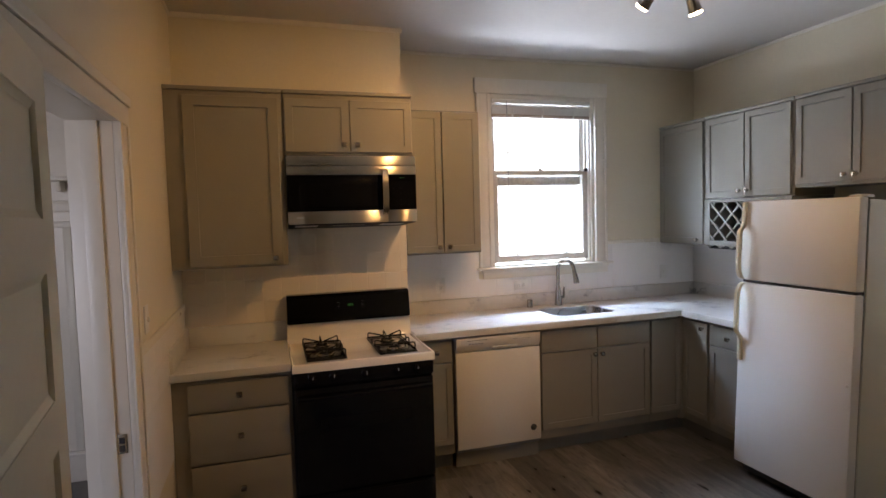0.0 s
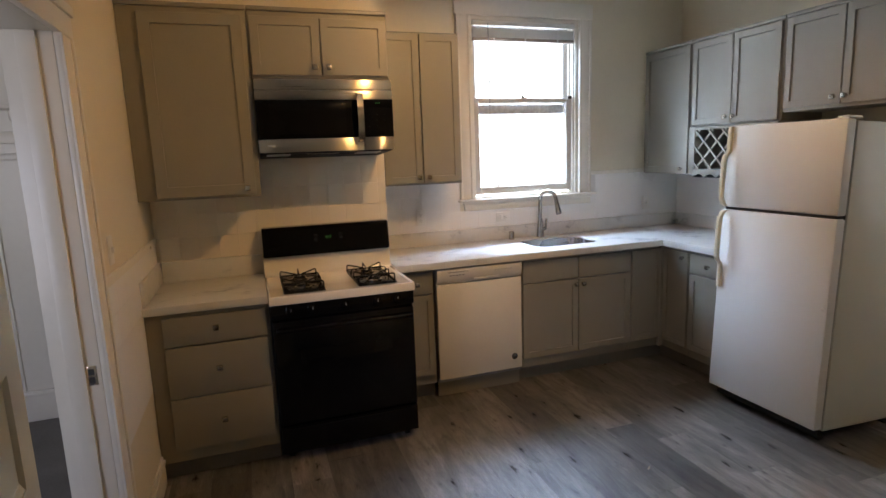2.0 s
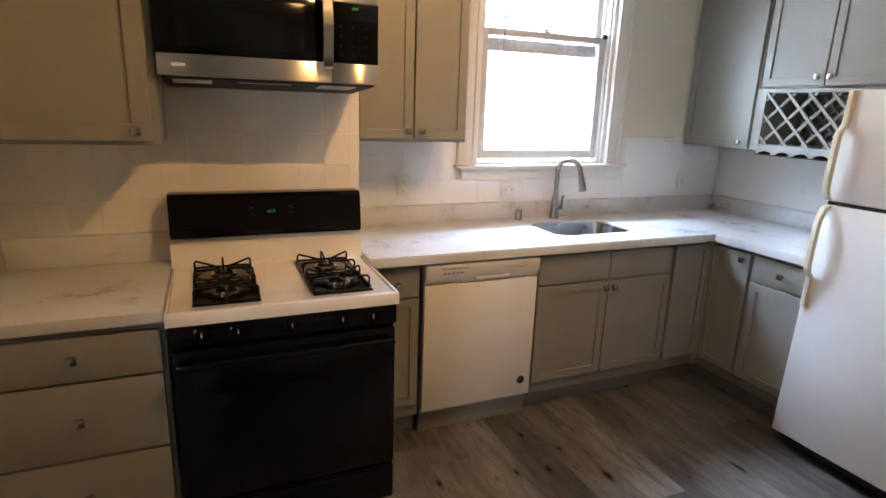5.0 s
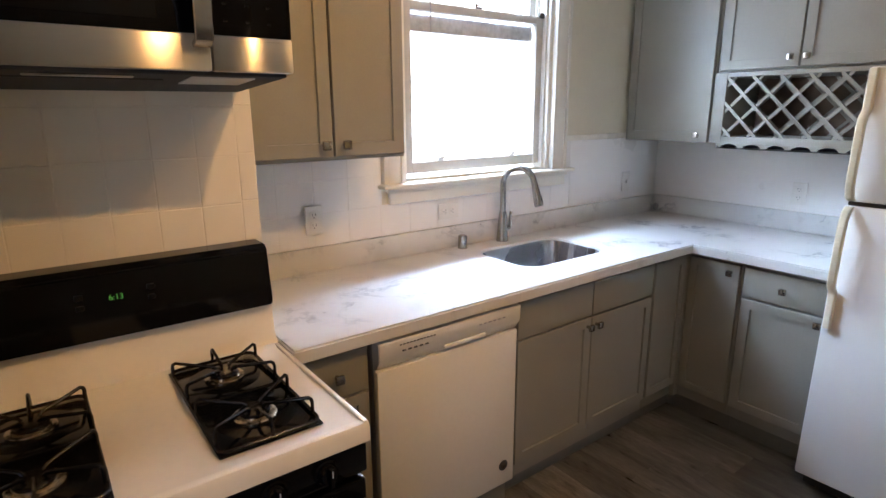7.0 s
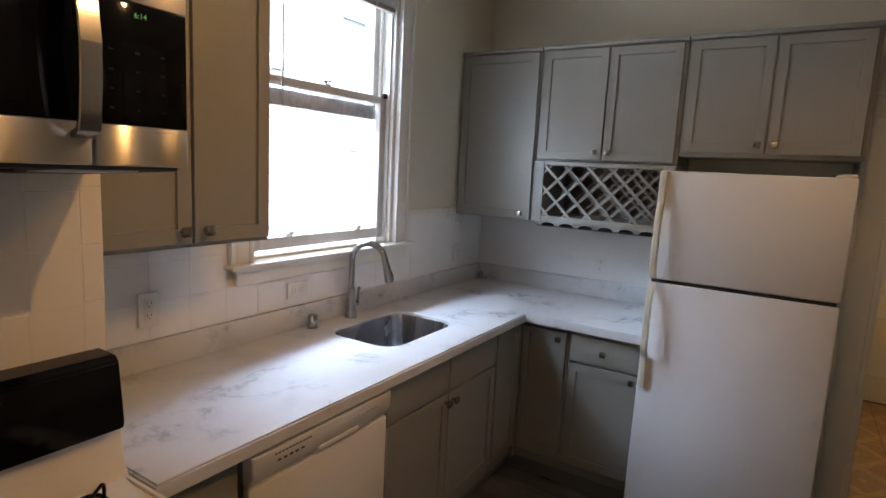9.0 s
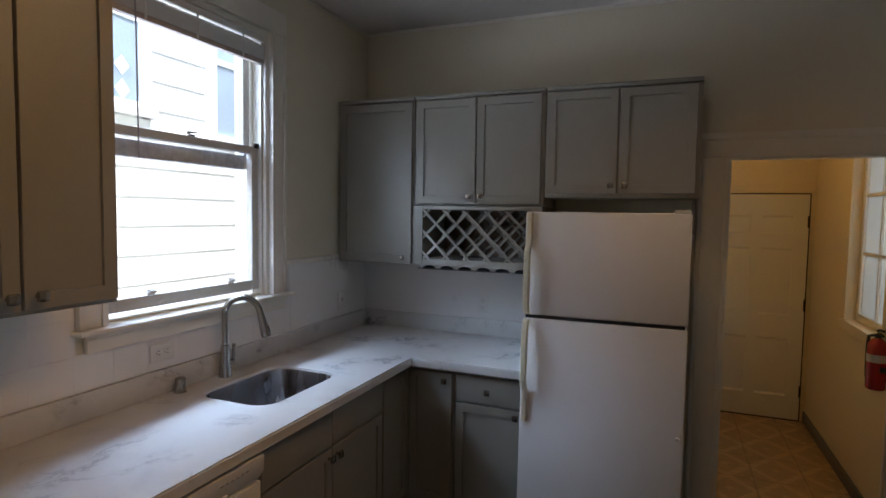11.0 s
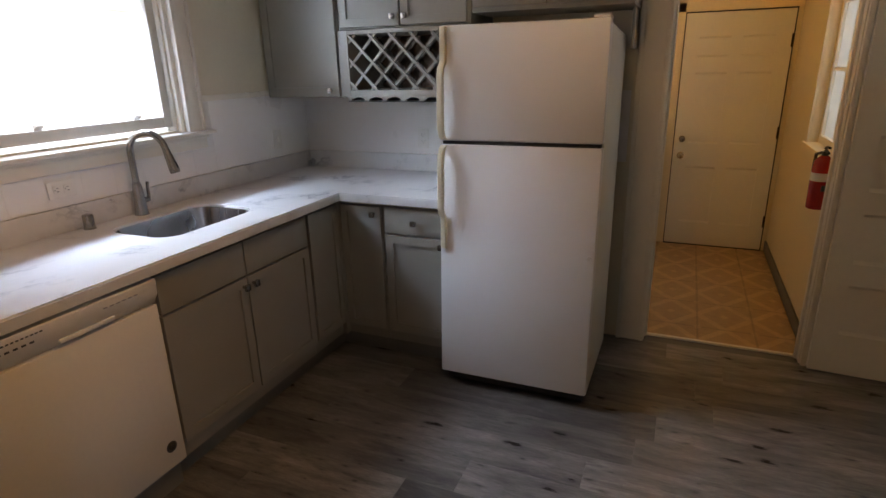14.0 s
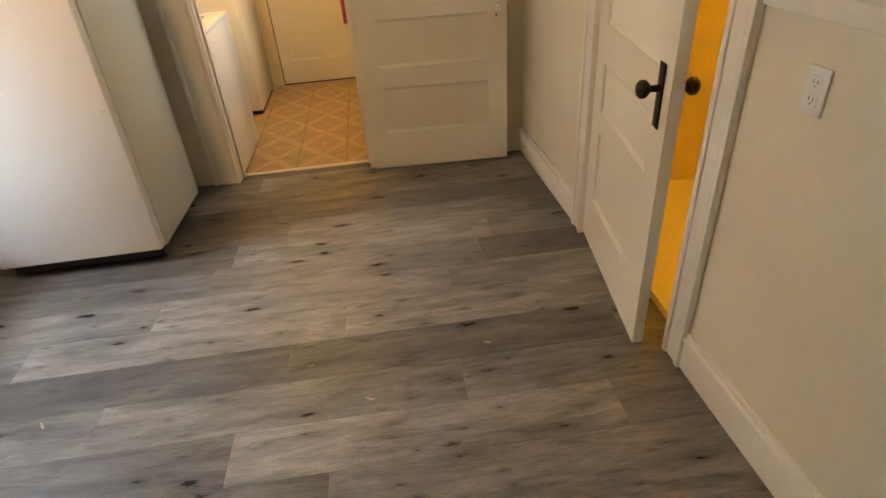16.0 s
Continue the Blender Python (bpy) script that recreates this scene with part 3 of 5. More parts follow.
structure("ceiling_laundry", B((XE + 0.1, LX + 0.1, LY0 - 0.12, LY1 + 0.1, 2.6, 2.7)), LAUNDRY, "warm cream laundry ceiling", "ceiling")
bm = bmesh.new()
box(bm, XE + 0.1, LX, LY0, LY0 + 0.014, LZ, LZ + 0.09, 0.003)
structure("baseboard_laundry", bm, KICK, "dark rubber cove baseboard", "baseboard")

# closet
structure("floor_closet", B((1.5, 2.9, -1.3, YS - 0.045, -0.1, 0.035)), AMBER, "closet floor board with the bulb's yellow in its colour", "floor")
structure("wall_closet", B((1.4, 1.5, -1.3, YS - 0.14, 0, 2.5), (2.9, 3.0, -1.3, YS - 0.14, 0, 2.5), (1.4, 3.0, -1.4, -1.3, 0, 2.5)), AMBER, "yellow-cream closet walls with the bulb's yellow in their colour", "wall")
structure("ceiling_closet", B((1.4, 3.0, -1.4, YS - 0.14, 2.5, 2.6)), AMBER, "closet ceiling with the bulb's yellow in its colour", "ceiling")

# ---- cabinets ----


def shaker(parent, x0, x1, z0, z1, knob=None, rail=0.058, y=0.0):
    """A framed door with a recessed flat panel, its face at y, and a square knob; one closed body."""
    t = 0.02
    bm = B((x0, x1, y, y + t, z0, z1))
    front = [f for f in bm.faces if f.normal.y < -0.9 or abs(f.calc_center_median().y - y) < 1e-5]
    rim = [e for e in front[0].edges]
    bmesh.ops.bevel(bm, geom=rim, offset=0.002, segments=1, affect="EDGES")
    face = min(bm.faces, key=lambda f: f.calc_center_median().y - f.calc_area() * 1e-3)
    bmesh.ops.inset_region(bm, faces=[face], thickness=rail, depth=0.0)
    bmesh.ops.inset_region(bm, faces=[face], thickness=0.0015, depth=0.0)
    bmesh.ops.translate(bm, verts=face.verts, vec=(0, 0.009, 0))
    d = part("door", bm, CAB, parent)
    if knob:
        add_knob(d, knob[0], y, knob[1])
    return d


def slab(parent, x0, x1, z0, z1, knob=None, y=0.0):
    d = part("drawer_front", B((x0, x1, y, y + 0.02, z0, z1), bevel=0.003), CAB, parent)
    if knob:
        add_knob(d, knob[0], y, knob[1])
    return d


def add_knob(parent, x, y, z):
    bm = bmesh.new()
    rod(bm, (x, y, z), (x, y - 0.018, z), 0.007, 0.006, 12)
    box(bm, x - 0.0145, x + 0.0145, y - 0.030, y - 0.017, z - 0.0145, z + 0.0145, 0.004)
    part("knob", bm, KNOB, parent, "brushed nickel square knob")


def base_cabinet(label, m, w, depth, fronts, ends=(0, 0), hollow=False):
    c = thing("base_cabinet", label, "base cabinet", m, "grey kitchen base cabinets")
    if hollow:
        for x in (0, w - 0.018):
            part("side_panel", B((x, x + 0.018, 0.038, depth, 0.105, 0.884)), CAB, c)
        part("face_frame", B((0, w, 0.02, 0.038, 0.105, 0.884)), CAB, c)
        part("back_panel", B((0.018, w - 0.018, depth - 0.01, depth, 0.105, 0.884)), CAB, c)
        part("bottom_panel", B((0.018, w - 0.018, 0.038, depth - 0.01, 0.105, 0.123)), CAB, c)
    else:
        part("body", B((-ends[0], w + ends[1], 0.02, depth, 0.105, 0.884), bevel=0.001), CAB, c)
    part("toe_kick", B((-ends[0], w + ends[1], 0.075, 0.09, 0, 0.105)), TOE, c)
    for kind, *spec in fronts:
        (shaker if kind == "door" else slab)(c, *spec)
    return c


G = "grey painted shaker"
# left of the range: three drawers beside a filler strip
base_cabinet(G + " base cabinet with three drawers beside the range", at(-0.495, 3.035, 0), 0.575, 0.61, [
    ("drawer", 0.075, 0.56, 0.715, 0.860, (0.3175, 0.795)),
    ("drawer", 0.075, 0.56, 0.448, 0.707, (0.3175, 0.585)),
    ("drawer", 0.075, 0.56, 0.170, 0.440, (0.3175, 0.310))])
base_cabinet(G + " narrow base cabinet with drawer between range and dishwasher", at(0.875, 3.455, 0), 0.235, 0.655, [
    ("drawer", 0.012, 0.223, 0.722, 0.862, (0.1175, 0.792)), ("door", 0.012, 0.223, 0.172, 0.714, None, 0.05)])
base_cabinet(G + " sink base cabinet with two doors", at(1.735, 3.455, 0), 0.895, 0.655, [
    ("drawer", 0.010, 0.444, 0.712, 0.862), ("drawer", 0.450, 0.885, 0.712, 0.862),
    ("door", 0.010, 0.444, 0.172, 0.704, (0.418, 0.668)), ("door", 0.450, 0.885, 0.172, 0.704, (0.476, 0.668))], hollow=True)
corner_base = base_cabinet(G + " blind corner base cabinet", at(2.632, 3.455, 0), 0.268, 0.655, [("door", 0.006, 0.262, 0.172, 0.862, None, 0.055)])
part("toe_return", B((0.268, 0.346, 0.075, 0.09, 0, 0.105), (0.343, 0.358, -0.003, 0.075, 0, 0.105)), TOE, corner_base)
part("corner_post", B((0.253, 0.293, -0.006, 0.025, 0.105, 0.884)), CAB, corner_base)
base_cabinet(G + " narrow base cabinet door in the corner", at(2.90, 3.452, 0, EAST), 0.262, 0.69, [("door", 0.012, 0.252, 0.165, 0.862, (0.215, 0.822), 0.05)])
base_cabinet(G + " base cabinet with drawer beside the refrigerator", at(2.90, 3.188, 0, EAST), 0.37, 0.69, [
    ("drawer", 0.010, 0.360, 0.724, 0.862, (0.185, 0.792)), ("door", 0.010, 0.360, 0.165, 0.714, (0.333, 0.682))])


def wall_cabinet(label, m, w, depth, z0, z1, fronts, trim=True, ends=(0, 0)):
    c = thing("wall_cabinet", label, "wall cabinet", m, "grey kitchen wall cabinets")
    part("body", B((0, w, 0.02, depth, z0, z1), bevel=0.001), CAB, c)
    if trim:
        part("top_moulding", B((-ends[0], w + ends[1], 0.004, depth, z1, z1 + 0.022), bevel=0.004), CAB, c)
    for f in fronts:
        shaker(c, *f)
    return c


wall_cabinet(G + " tall single-door wall cabinet beside the microwave", at(-0.498, 3.282, 0), 0.599, 0.365, 1.415, 2.368, [(0.092, 0.574, 1.428, 2.340, (0.531, 1.462), 0.075)])
wall_cabinet(G + " short two-door wall cabinet above the microwave", at(0.103, 3.282, 0), 0.735, 0.365, 2.030, 2.368, [(0.008, 0.362, 2.045, 2.340, (0.328, 2.085)), (0.368, 0.727, 2.045, 2.340, (0.402, 2.085))])
wall_cabinet(G + " two-door wall cabinet beside the window", at(0.875, 3.715, 0), 0.555, 0.395, 1.405, 2.385, [(0.015, 0.272, 1.418, 2.372, (0.240, 1.455), 0.058), (0.280, 0.545, 1.418, 2.372, (0.312, 1.455), 0.058)], False)
wall_cabinet(G + " single-door wall cabinet in the corner", at(3.225, 4.105, 0, EAST), 0.515, 0.37, 1.385, 2.347, [(0.012, 0.505, 1.392, 2.337, (0.455, 1.425), 0.065)])
rackcab = wall_cabinet(G + " two-door wall cabinet above the wine rack", at(3.225, 3.585, 0, EAST), 0.765, 0.37, 1.738, 2.347, [(0.018, 0.378, 1.748, 2.337, (0.348, 1.790)), (0.386, 0.748, 1.748, 2.337, (0.416, 1.790))])
wall_cabinet(G + " two-door wall cabinet over the refrigerator", at(3.225, 2.815, 0, EAST), 0.76, 0.37, 1.785, 2.347, [(0.012, 0.372, 1.805, 2.337, (0.342, 1.845)), (0.380, 0.740, 1.805, 2.337, (0.410, 1.845))])
# lattice wine rack with a scalloped glass rail beneath
rack = thing("wine_rack", "grey painted lattice wine rack with scalloped glass rail", "wine rack", at(3.225, 3.585, 0, EAST))
RW, RZ0, RZ1 = 0.765, 1.392, 1.735
part("frame", B((0, 0.06, 0.0, 0.36, RZ0, RZ1), (RW - 0.06, RW, 0.0, 0.36, RZ0, RZ1), (0.06, RW - 0.06, 0.0, 0.36, RZ0, RZ0 + 0.032), (0.06, RW - 0.06, 0.0, 0.36, RZ1 - 0.022, RZ1), bevel=0.002), CAB, rack)
part("back", B((0.06, RW - 0.06, 0.345, 0.359, RZ0 + 0.032, RZ1 - 0.022)), INSIDE, rack, "brown unpainted back board")
for depth0 in (0.012, 0.31):
    for sgn in (1, -1):
        for k in range(-3, 6):
            x0, z0, z1 = 0.06 + 0.124 * k, RZ0 + 0.032, RZ1 - 0.022
            h = z1 - z0
            a, b = (x0, z0), (x0 + h, z1)
            if sgn < 0:
                a, b = (x0, z1), (x0 + h, z0)
            lo, hi = 0.058, RW - 0.058
            ta, tb = max(0.0, (lo - a[0]) / h), min(1.0, (hi - a[0]) / h)
            if tb - ta < 0.06:
                continue
            p, q = [(a[0] + t * h, a[1] + t * (b[1] - a[1])) for t in (ta, tb)]
            mid, ln = ((p[0] + q[0]) / 2, (p[1] + q[1]) / 2), math.hypot(q[0] - p[0], q[1] - p[1])
            bm = bmesh.new()
            bmesh.ops.create_cube(bm, size=1, matrix=at(mid[0], depth0 + 0.004 * sgn, mid[1]) @ Matrix.Rotation(math.atan2(q[0] - p[0], q[1] - p[1]), 4, "Y") @ Matrix.Diagonal((0.0145, 0.010, ln, 1)))
            part("lattice_slat", bm, CAB, rack)
# scallops: a rail with round cut-outs showing dark
bm = bmesh.new()
out = [(0.03, 0.0), (RW - 0.03, 0.0)]
n = 6
for k in reversed(range(n)):
    xa, xb = 0.05 + k * (RW - 0.1) / n, 0.05 + (k + 1) * (RW - 0.1) / n
    cx, r = (xa + xb) / 2, 0.042
    out += [(xb - 0.004, -0.022)] + [(cx + r * math.cos(radians(a)), -0.022 + 0.018 * math.sin(radians(a))) for a in range(0, 181, 20)] + [(xa + 0.004, -0.022)]
loop_solid(bm, out, [], 0, 0.02)
bmesh.ops.transform(bm, matrix=at(0, 0.02, RZ0) @ Matrix.Rotation(radians(90), 4, "X"), verts=bm.verts)
part("scalloped_rail", bm, CAB, rack)
# slab set low and coloured dark so the cut-outs look shaded
part("dark_rack_slab", B((0.03, RW - 0.03, 0.022, 0.34, RZ0 - 0.030, RZ0 - 0.022), (0.03, 0.045, 0.022, 0.34, RZ0 - 0.022, RZ0), (RW - 0.045, RW - 0.03, 0.022, 0.34, RZ0 - 0.022, RZ0)), GASKET, rack, "stem rack slab made dark for the shade behind the scallops")
# filler beside the casing above the refrigerator, and the dark recess behind
tagged(part("filler_panel", B((3.42, XE, 2.062, 2.075, 1.60, 1.785), bevel=0.002), CAB), "grey filler strip beside the door casing", "filler panel")

# ---- countertops ----
main = thing("countertop", "white grey-veined marble-look countertop with sink cut-out", "countertop")
hole = rounded(1.955, 2.465, 3.610, 3.965, 0.085)
outline = [(0.853, 3.42), (2.873, 3.42), (2.873, 2.822), (XE - 0.003, 2.822), (XE - 0.003, YN - 0.003), (XC + 0.003, YN - 0.003), (XC + 0.003, YC + 0.0), (0.853, YC - 0.004)]
bm = bmesh.new()
loop_solid(bm, outline, [hole], 0.884, 0.925)
bmesh.ops.bevel(bm, geom=[e for e in bm.edges if all(abs(v.co.z - 0.925) < 1e-4 for v in e.verts) and len(e.link_faces) == 2 and abs(e.link_faces[0].normal.z - e.link_faces[1].normal.z) > 0.5], offset=0.006, segments=2, affect="EDGES")
part("top", bm, COUNTER, main)
part("backsplash", B((XC + 0.004, XE - 0.023, YN - 0.021, YN - 0.001, 0.9255, 1.028), (XE - 0.022, XE - 0.002, 2.822, YN - 0.001, 0.9255, 1.028), bevel=0.003), COUNTER, main)
left_top = thing("countertop", "short marble-look countertop beside the range", "countertop")
part("top", B((XW + 0.002, 0.080, 3.02, YC - 0.003, 0.884, 0.925), bevel=0.005), COUNTER, left_top)
part("backsplash", B((XW + 0.023, 0.080, YC - 0.022, YC - 0.002, 0.9255, 1.045), (XW + 0.002, XW + 0.022, 3.05, YC - 0.002, 0.9255, 1.045), bevel=0.003), COUNTER, left_top)

# ---- sink and faucet ----
sink = thing("sink", "undermount stainless steel single-bowl sink", "sink")
bm = bmesh.new()
rings = []
for z, inset, r in ((0.884, -0.004, 0.087), (0.8835, 0.0006, 0.085), (0.914, 0.0006, 0.085), (0.9155, 0.002, 0.084), (0.90, 0.005, 0.083), (0.74, 0.016, 0.075), (0.722, 0.024, 0.068), (0.710, 0.042, 0.055), (0.705, 0.075, 0.045), (0.703, 0.14, 0.02)):
    rings.append([bm.verts.new((x, y, z)) for x, y in rounded(1.955 + inset, 2.465 - inset, 3.610 + inset, 3.965 - inset, r)])
for p, q in zip(rings, rings[1:]):
    for k in range(len(p)):
        bm.faces.new((p[k], p[(k + 1) % len(p)], q[(k + 1) % len(p)], q[k]))
bm.faces.new(rings[-1])
part("bowl", bm, SINKM, sink)
bm = bmesh.new()
lathe(bm, [(0.042, 0.0), (0.044, 0.002), (0.036, 0.004), (0.030, 0.001)], (2.21, 3.80, 0.7035))
part("drain", bm, CHROME, sink, "round chrome drain")
faucet = thing("faucet", "brushed nickel gooseneck pull-down faucet", "faucet", at(2.210, 4.054, 0.925))
bm = bmesh.new()
lathe(bm, [(0.031, 0), (0.031, 0.005), (0.029, 0.010), (0.0255, 0.06), (0.021, 0.12), (0.0185, 0.145), (0.0135, 0.15)])
part("body", bm, KNOB, faucet)
arc = [(0, 0, 0.12), (0, 0, 0.20), (0, 0, 0.265)] + [(0, -0.084 + 0.084 * math.cos(radians(a)), 0.285 + 0.084 * math.sin(radians(a))) for a in range(0, 171, 10)]
turn = Matrix.Rotation(radians(18), 4, "Z")
bm = bmesh.new()
tube(bm, [turn @ Vector(p) for p in arc], 0.0145, 14)
part("neck", bm, KNOB, faucet)
end, d = turn @ Vector(arc[-1]), (turn @ (Vector(arc[-1]) - Vector(arc[-2]))).normalized()
bm = bmesh.new()
tube(bm, [end, end + 0.02 * d, end + 0.06 * d, end + 0.10 * d, end + 0.112 * d], [0.0145, 0.0165, 0.0195, 0.0225, 0.019], 16)
spray = part("spray_head", bm, KNOB, faucet)
bm = bmesh.new()
tube(bm, [end + 0.055 * d + turn @ Vector((0, -0.017, -0.004)), end + 0.085 * d + turn @ Vector((0, -0.019, -0.004))], 0.007, 8)
part("button", bm, RUBBER, spray, "black spray button")
bm = bmesh.new()
rod(bm, (0.018, 0, 0.062), (0.048, 0, 0.062), 0.013, 0.012)
tube(bm, [(0.047, 0, 0.055), (0.052, 0, 0.085), (0.053, 0, 0.120), (0.057, 0, 0.142)], [0.0095, 0.008, 0.007, 0.0085], 10)
part("lever", bm, KNOB, faucet)
gap = thing("air_gap_cap", "brushed nickel dishwasher air gap on the counter", "air gap", at(1.957, 4.056, 0.925))
bm = bmesh.new()
lathe(bm, [(0.024, 0), (0.024, 0.004), (0.0215, 0.006), (0.0215, 0.056), (0.019, 0.062), (0.012, 0.064)])
part("cap", bm, KNOB, gap)

# ---- dishwasher ----
dw = thing("dishwasher", "white built-in dishwasher under the counter", "dishwasher", at(1.122, 3.44, 0))
part("tub", B((0.0, 0.602, 0.03, 0.60, 0.10, 0.868)), GREYP, dw)
part("door", B((0.0, 0.602, 0.0, 0.03, 0.128, 0.772), bevel=0.006), ENAMEL, dw)
bm = bmesh.new()
vs = [(0.012, 0.774), (-0.014, 0.812), (-0.016, 0.87), (0.03, 0.872), (0.03, 0.775)]
fr = [[bm.verts.new((x, y, z)) for y, z in vs] for x in (0.0, 0.602)]
for k in range(5):
    bm.faces.new((fr[0][k], fr[0][(k + 1) % 5], fr[1][(k + 1) % 5], fr[1][k]))
bm.faces.new(fr[0]), bm.faces.new(fr[1])
bmesh.ops.bevel(bm, geom=list(bm.edges), offset=0.003, segments=2, affect="EDGES")
panel = part("control_panel", bm, ENAMEL, dw)
part("pocket_handle", B((0.255, 0.435, -0.0125, 0.006, 0.787, 0.801), bevel=0.003), PLASTIC, panel, "white pocket grip")
part("vent", B(*[(0.075 + 0.013 * k, 0.083 + 0.013 * k, -0.0172, -0.012, 0.850, 0.854) for k in range(11)]), INK, panel)
part("button_row", B(*[(0.085 + 0.022 * k, 0.097 + 0.022 * k, -0.0172, -0.012, 0.828, 0.833) for k in range(5)]), INK, panel)
part("marks", B(*[(0.40 + 0.022 * k, 0.413 + 0.022 * k, -0.0172, -0.012, 0.838, 0.842) for k in range(6)]), GREYP, panel)
part("toe_panel", B((0.0, 0.602, 0.045, 0.06, 0.0, 0.125), bevel=0.003), CAB, dw)
bm = bmesh.new()
lathe(bm, [(0.022, 0), (0.022, 0.002), (0.018, 0.003)], (0.545, 0.0, 0.215), "Y")
part("badge", bm, INK, dw, "round dark badge")
bm = bmesh.new()
lathe(bm, [(0.013, 0), (0.013, 0.0042), (0.010, 0.005)], (0.545, 0.0, 0.215), "Y")
part("badge_disc", bm, KNOB, dw)

# ---- range ----
rg = thing("gas_range", "black and white freestanding gas range with four burners", "gas range", at(0.086, 3.0, 0))
RWID = 0.762
part("body", B((0.0, RWID, 0.05, 0.635, 0.035, 0.885), bevel=0.004), BLACK, rg)
for x in (0.04, RWID - 0.07):
    for y in (0.08, 0.56):
        part("foot", B((x, x + 0.03, y, y + 0.03, 0, 0.036)), RUBBER, rg)
# white enamel top with a curved rise to the backguard
bm = bmesh.new()
prof = [(0.0, 0.872), (0.0, 0.905), (0.006, 0.914), (0.02, 0.916), (0.03, 0.911), (0.50, 0.911), (0.53, 0.918), (0.548, 0.945), (0.558, 1.02), (0.562, 1.035), (0.635, 1.035), (0.635, 0.872)]
fr = [[bm.verts.new((x, y, z)) for y, z in prof] for x in (-0.003, RWID + 0.003)]
for k in range(len(prof)):
    bm.faces.new((fr[0][k], fr[0][(k + 1) % len(prof)], fr[1][(k + 1) % len(prof)], fr[1][k]))
bm.faces.new(fr[0]), bm.faces.new(fr[1])
top = part("cooktop", bm, COOKTOP, rg, "white enamel cooktop")
for x in (-0.003, RWID - 0.009):
    part("edge_lip", B((x, x + 0.012, 0.006, 0.53, 0.905, 0.919), bevel=0.005), COOKTOP, top)
bm = bmesh.new()
prof = [(0.535, 1.032), (0.532, 1.05), (0.548, 1.19), (0.562, 1.205), (0.635, 1.205), (0.635, 1.032)]
fr = [[bm.verts.new((x, y, z)) for y, z in prof] for x in (0.0, RWID)]
for k in range(len(prof)):
    bm.faces.new((fr[0][k], fr[0][(k + 1) % len(prof)], fr[1][(k + 1) % len(prof)], fr[1][k]))
bm.faces.new(fr[0]), bm.faces.new(fr[1])
bmesh.ops.bevel(bm, geom=list(bm.edges), offset=0.004, segments=2, affect="EDGES")
guard = part("backguard", bm, BLACK, rg, "glossy black backguard with clock")
lean = Matrix.Rotation(radians(-6.5), 4, "X")
clock = part("clock_panel", B((0.27, 0.49, 0.5345, 0.545, 1.095, 1.165), bevel=0.003), BLACKG, guard)
clock.matrix_local = at(0, 0.5345, 1.05) @ lean @ at(0, -0.5345, -1.05)
writing("clock_digits", "6:13", 0.019, LED, guard, at(0.385, 0.5375, 1.132) @ lean @ FACE_S)
for x in (0.30, 0.452):
    for z in (1.112, 1.138):
        part("button", B((x, x + 0.018, 0.532, 0.545, z, z + 0.012), bevel=0.002), FAINT, guard)
part("lower_marks", B((0.035, 0.075, 0.5335, 0.545, 1.075, 1.080)), FAINT, guard)


def grate(m):
    """A two-burner cast grate over its black pan, with burner caps, as parts of the range."""
    bm = bmesh.new()
    box(bm, -0.108, 0.108, -0.225, 0.225, 0.0, 0.004, 0.003)
    for cy in (-0.11, 0.115):
        lathe(bm, [(0.085, 0.004), (0.07, 0.0045), (0.05, 0.0055)], (0, cy, 0))
    pan = part("burner_pan", bm, BLACK, rg, "glossy black burner pan")
    pan.matrix_local = m
    for cy in (-0.11, 0.115):
        bm = bmesh.new()
        lathe(bm, [(0.047, 0.005), (0.047, 0.010), (0.043, 0.012), (0.036, 0.012), (0.036, 0.017), (0.030, 0.018)], (0, cy, 0))
        part("burner", bm, BURNER, pan, "worn brassy burner head")
        bm = bmesh.new()
        lathe(bm, [(0.033, 0.0175), (0.034, 0.021), (0.031, 0.0235), (0.015, 0.0245), (0.003, 0.0245)], (0, cy, 0))
        part("burner_cap", bm, IRON, pan)
    bm = bmesh.new()
    r = 0.0042
    ring = [Vector((x, y, 0.009)) for x, y in rounded(-0.104, 0.104, -0.221, 0.221, 0.022, 4)]
    tube(bm, ring + ring[:1], r, 8)
    tube(bm, [(-0.104, 0, 0.009), (0.104, 0, 0.009)], r, 8)
    for cy in (-0.11, 0.115):
        out = 1 if cy > 0 else -1
        feet = [(sx * 0.103, cy + sy * 0.072) for sx in (1, -1) for sy in (1, -1)] + [(0, out * 0.220)]
        for x, y in feet:
            foot, hub = Vector((x, y, 0.0)), Vector((0, cy, 0.0))
            d = (hub - foot).normalized()
            up = Vector((0, 0, 1))
            tip = hub - 0.024 * d
            tube(bm, [foot + 0.009 * up, foot + 0.034 * up, foot + 0.002 * d + 0.041 * up, foot + 0.008 * d + 0.045 * up, foot + 0.016 * d + 0.044 * up, tip + 0.033 * up, tip + 0.006 * d + 0.027 * up], r, 8)
    g = part("grate", bm, IRON, rg, "black wire burner grate")
    g.matrix_local = m


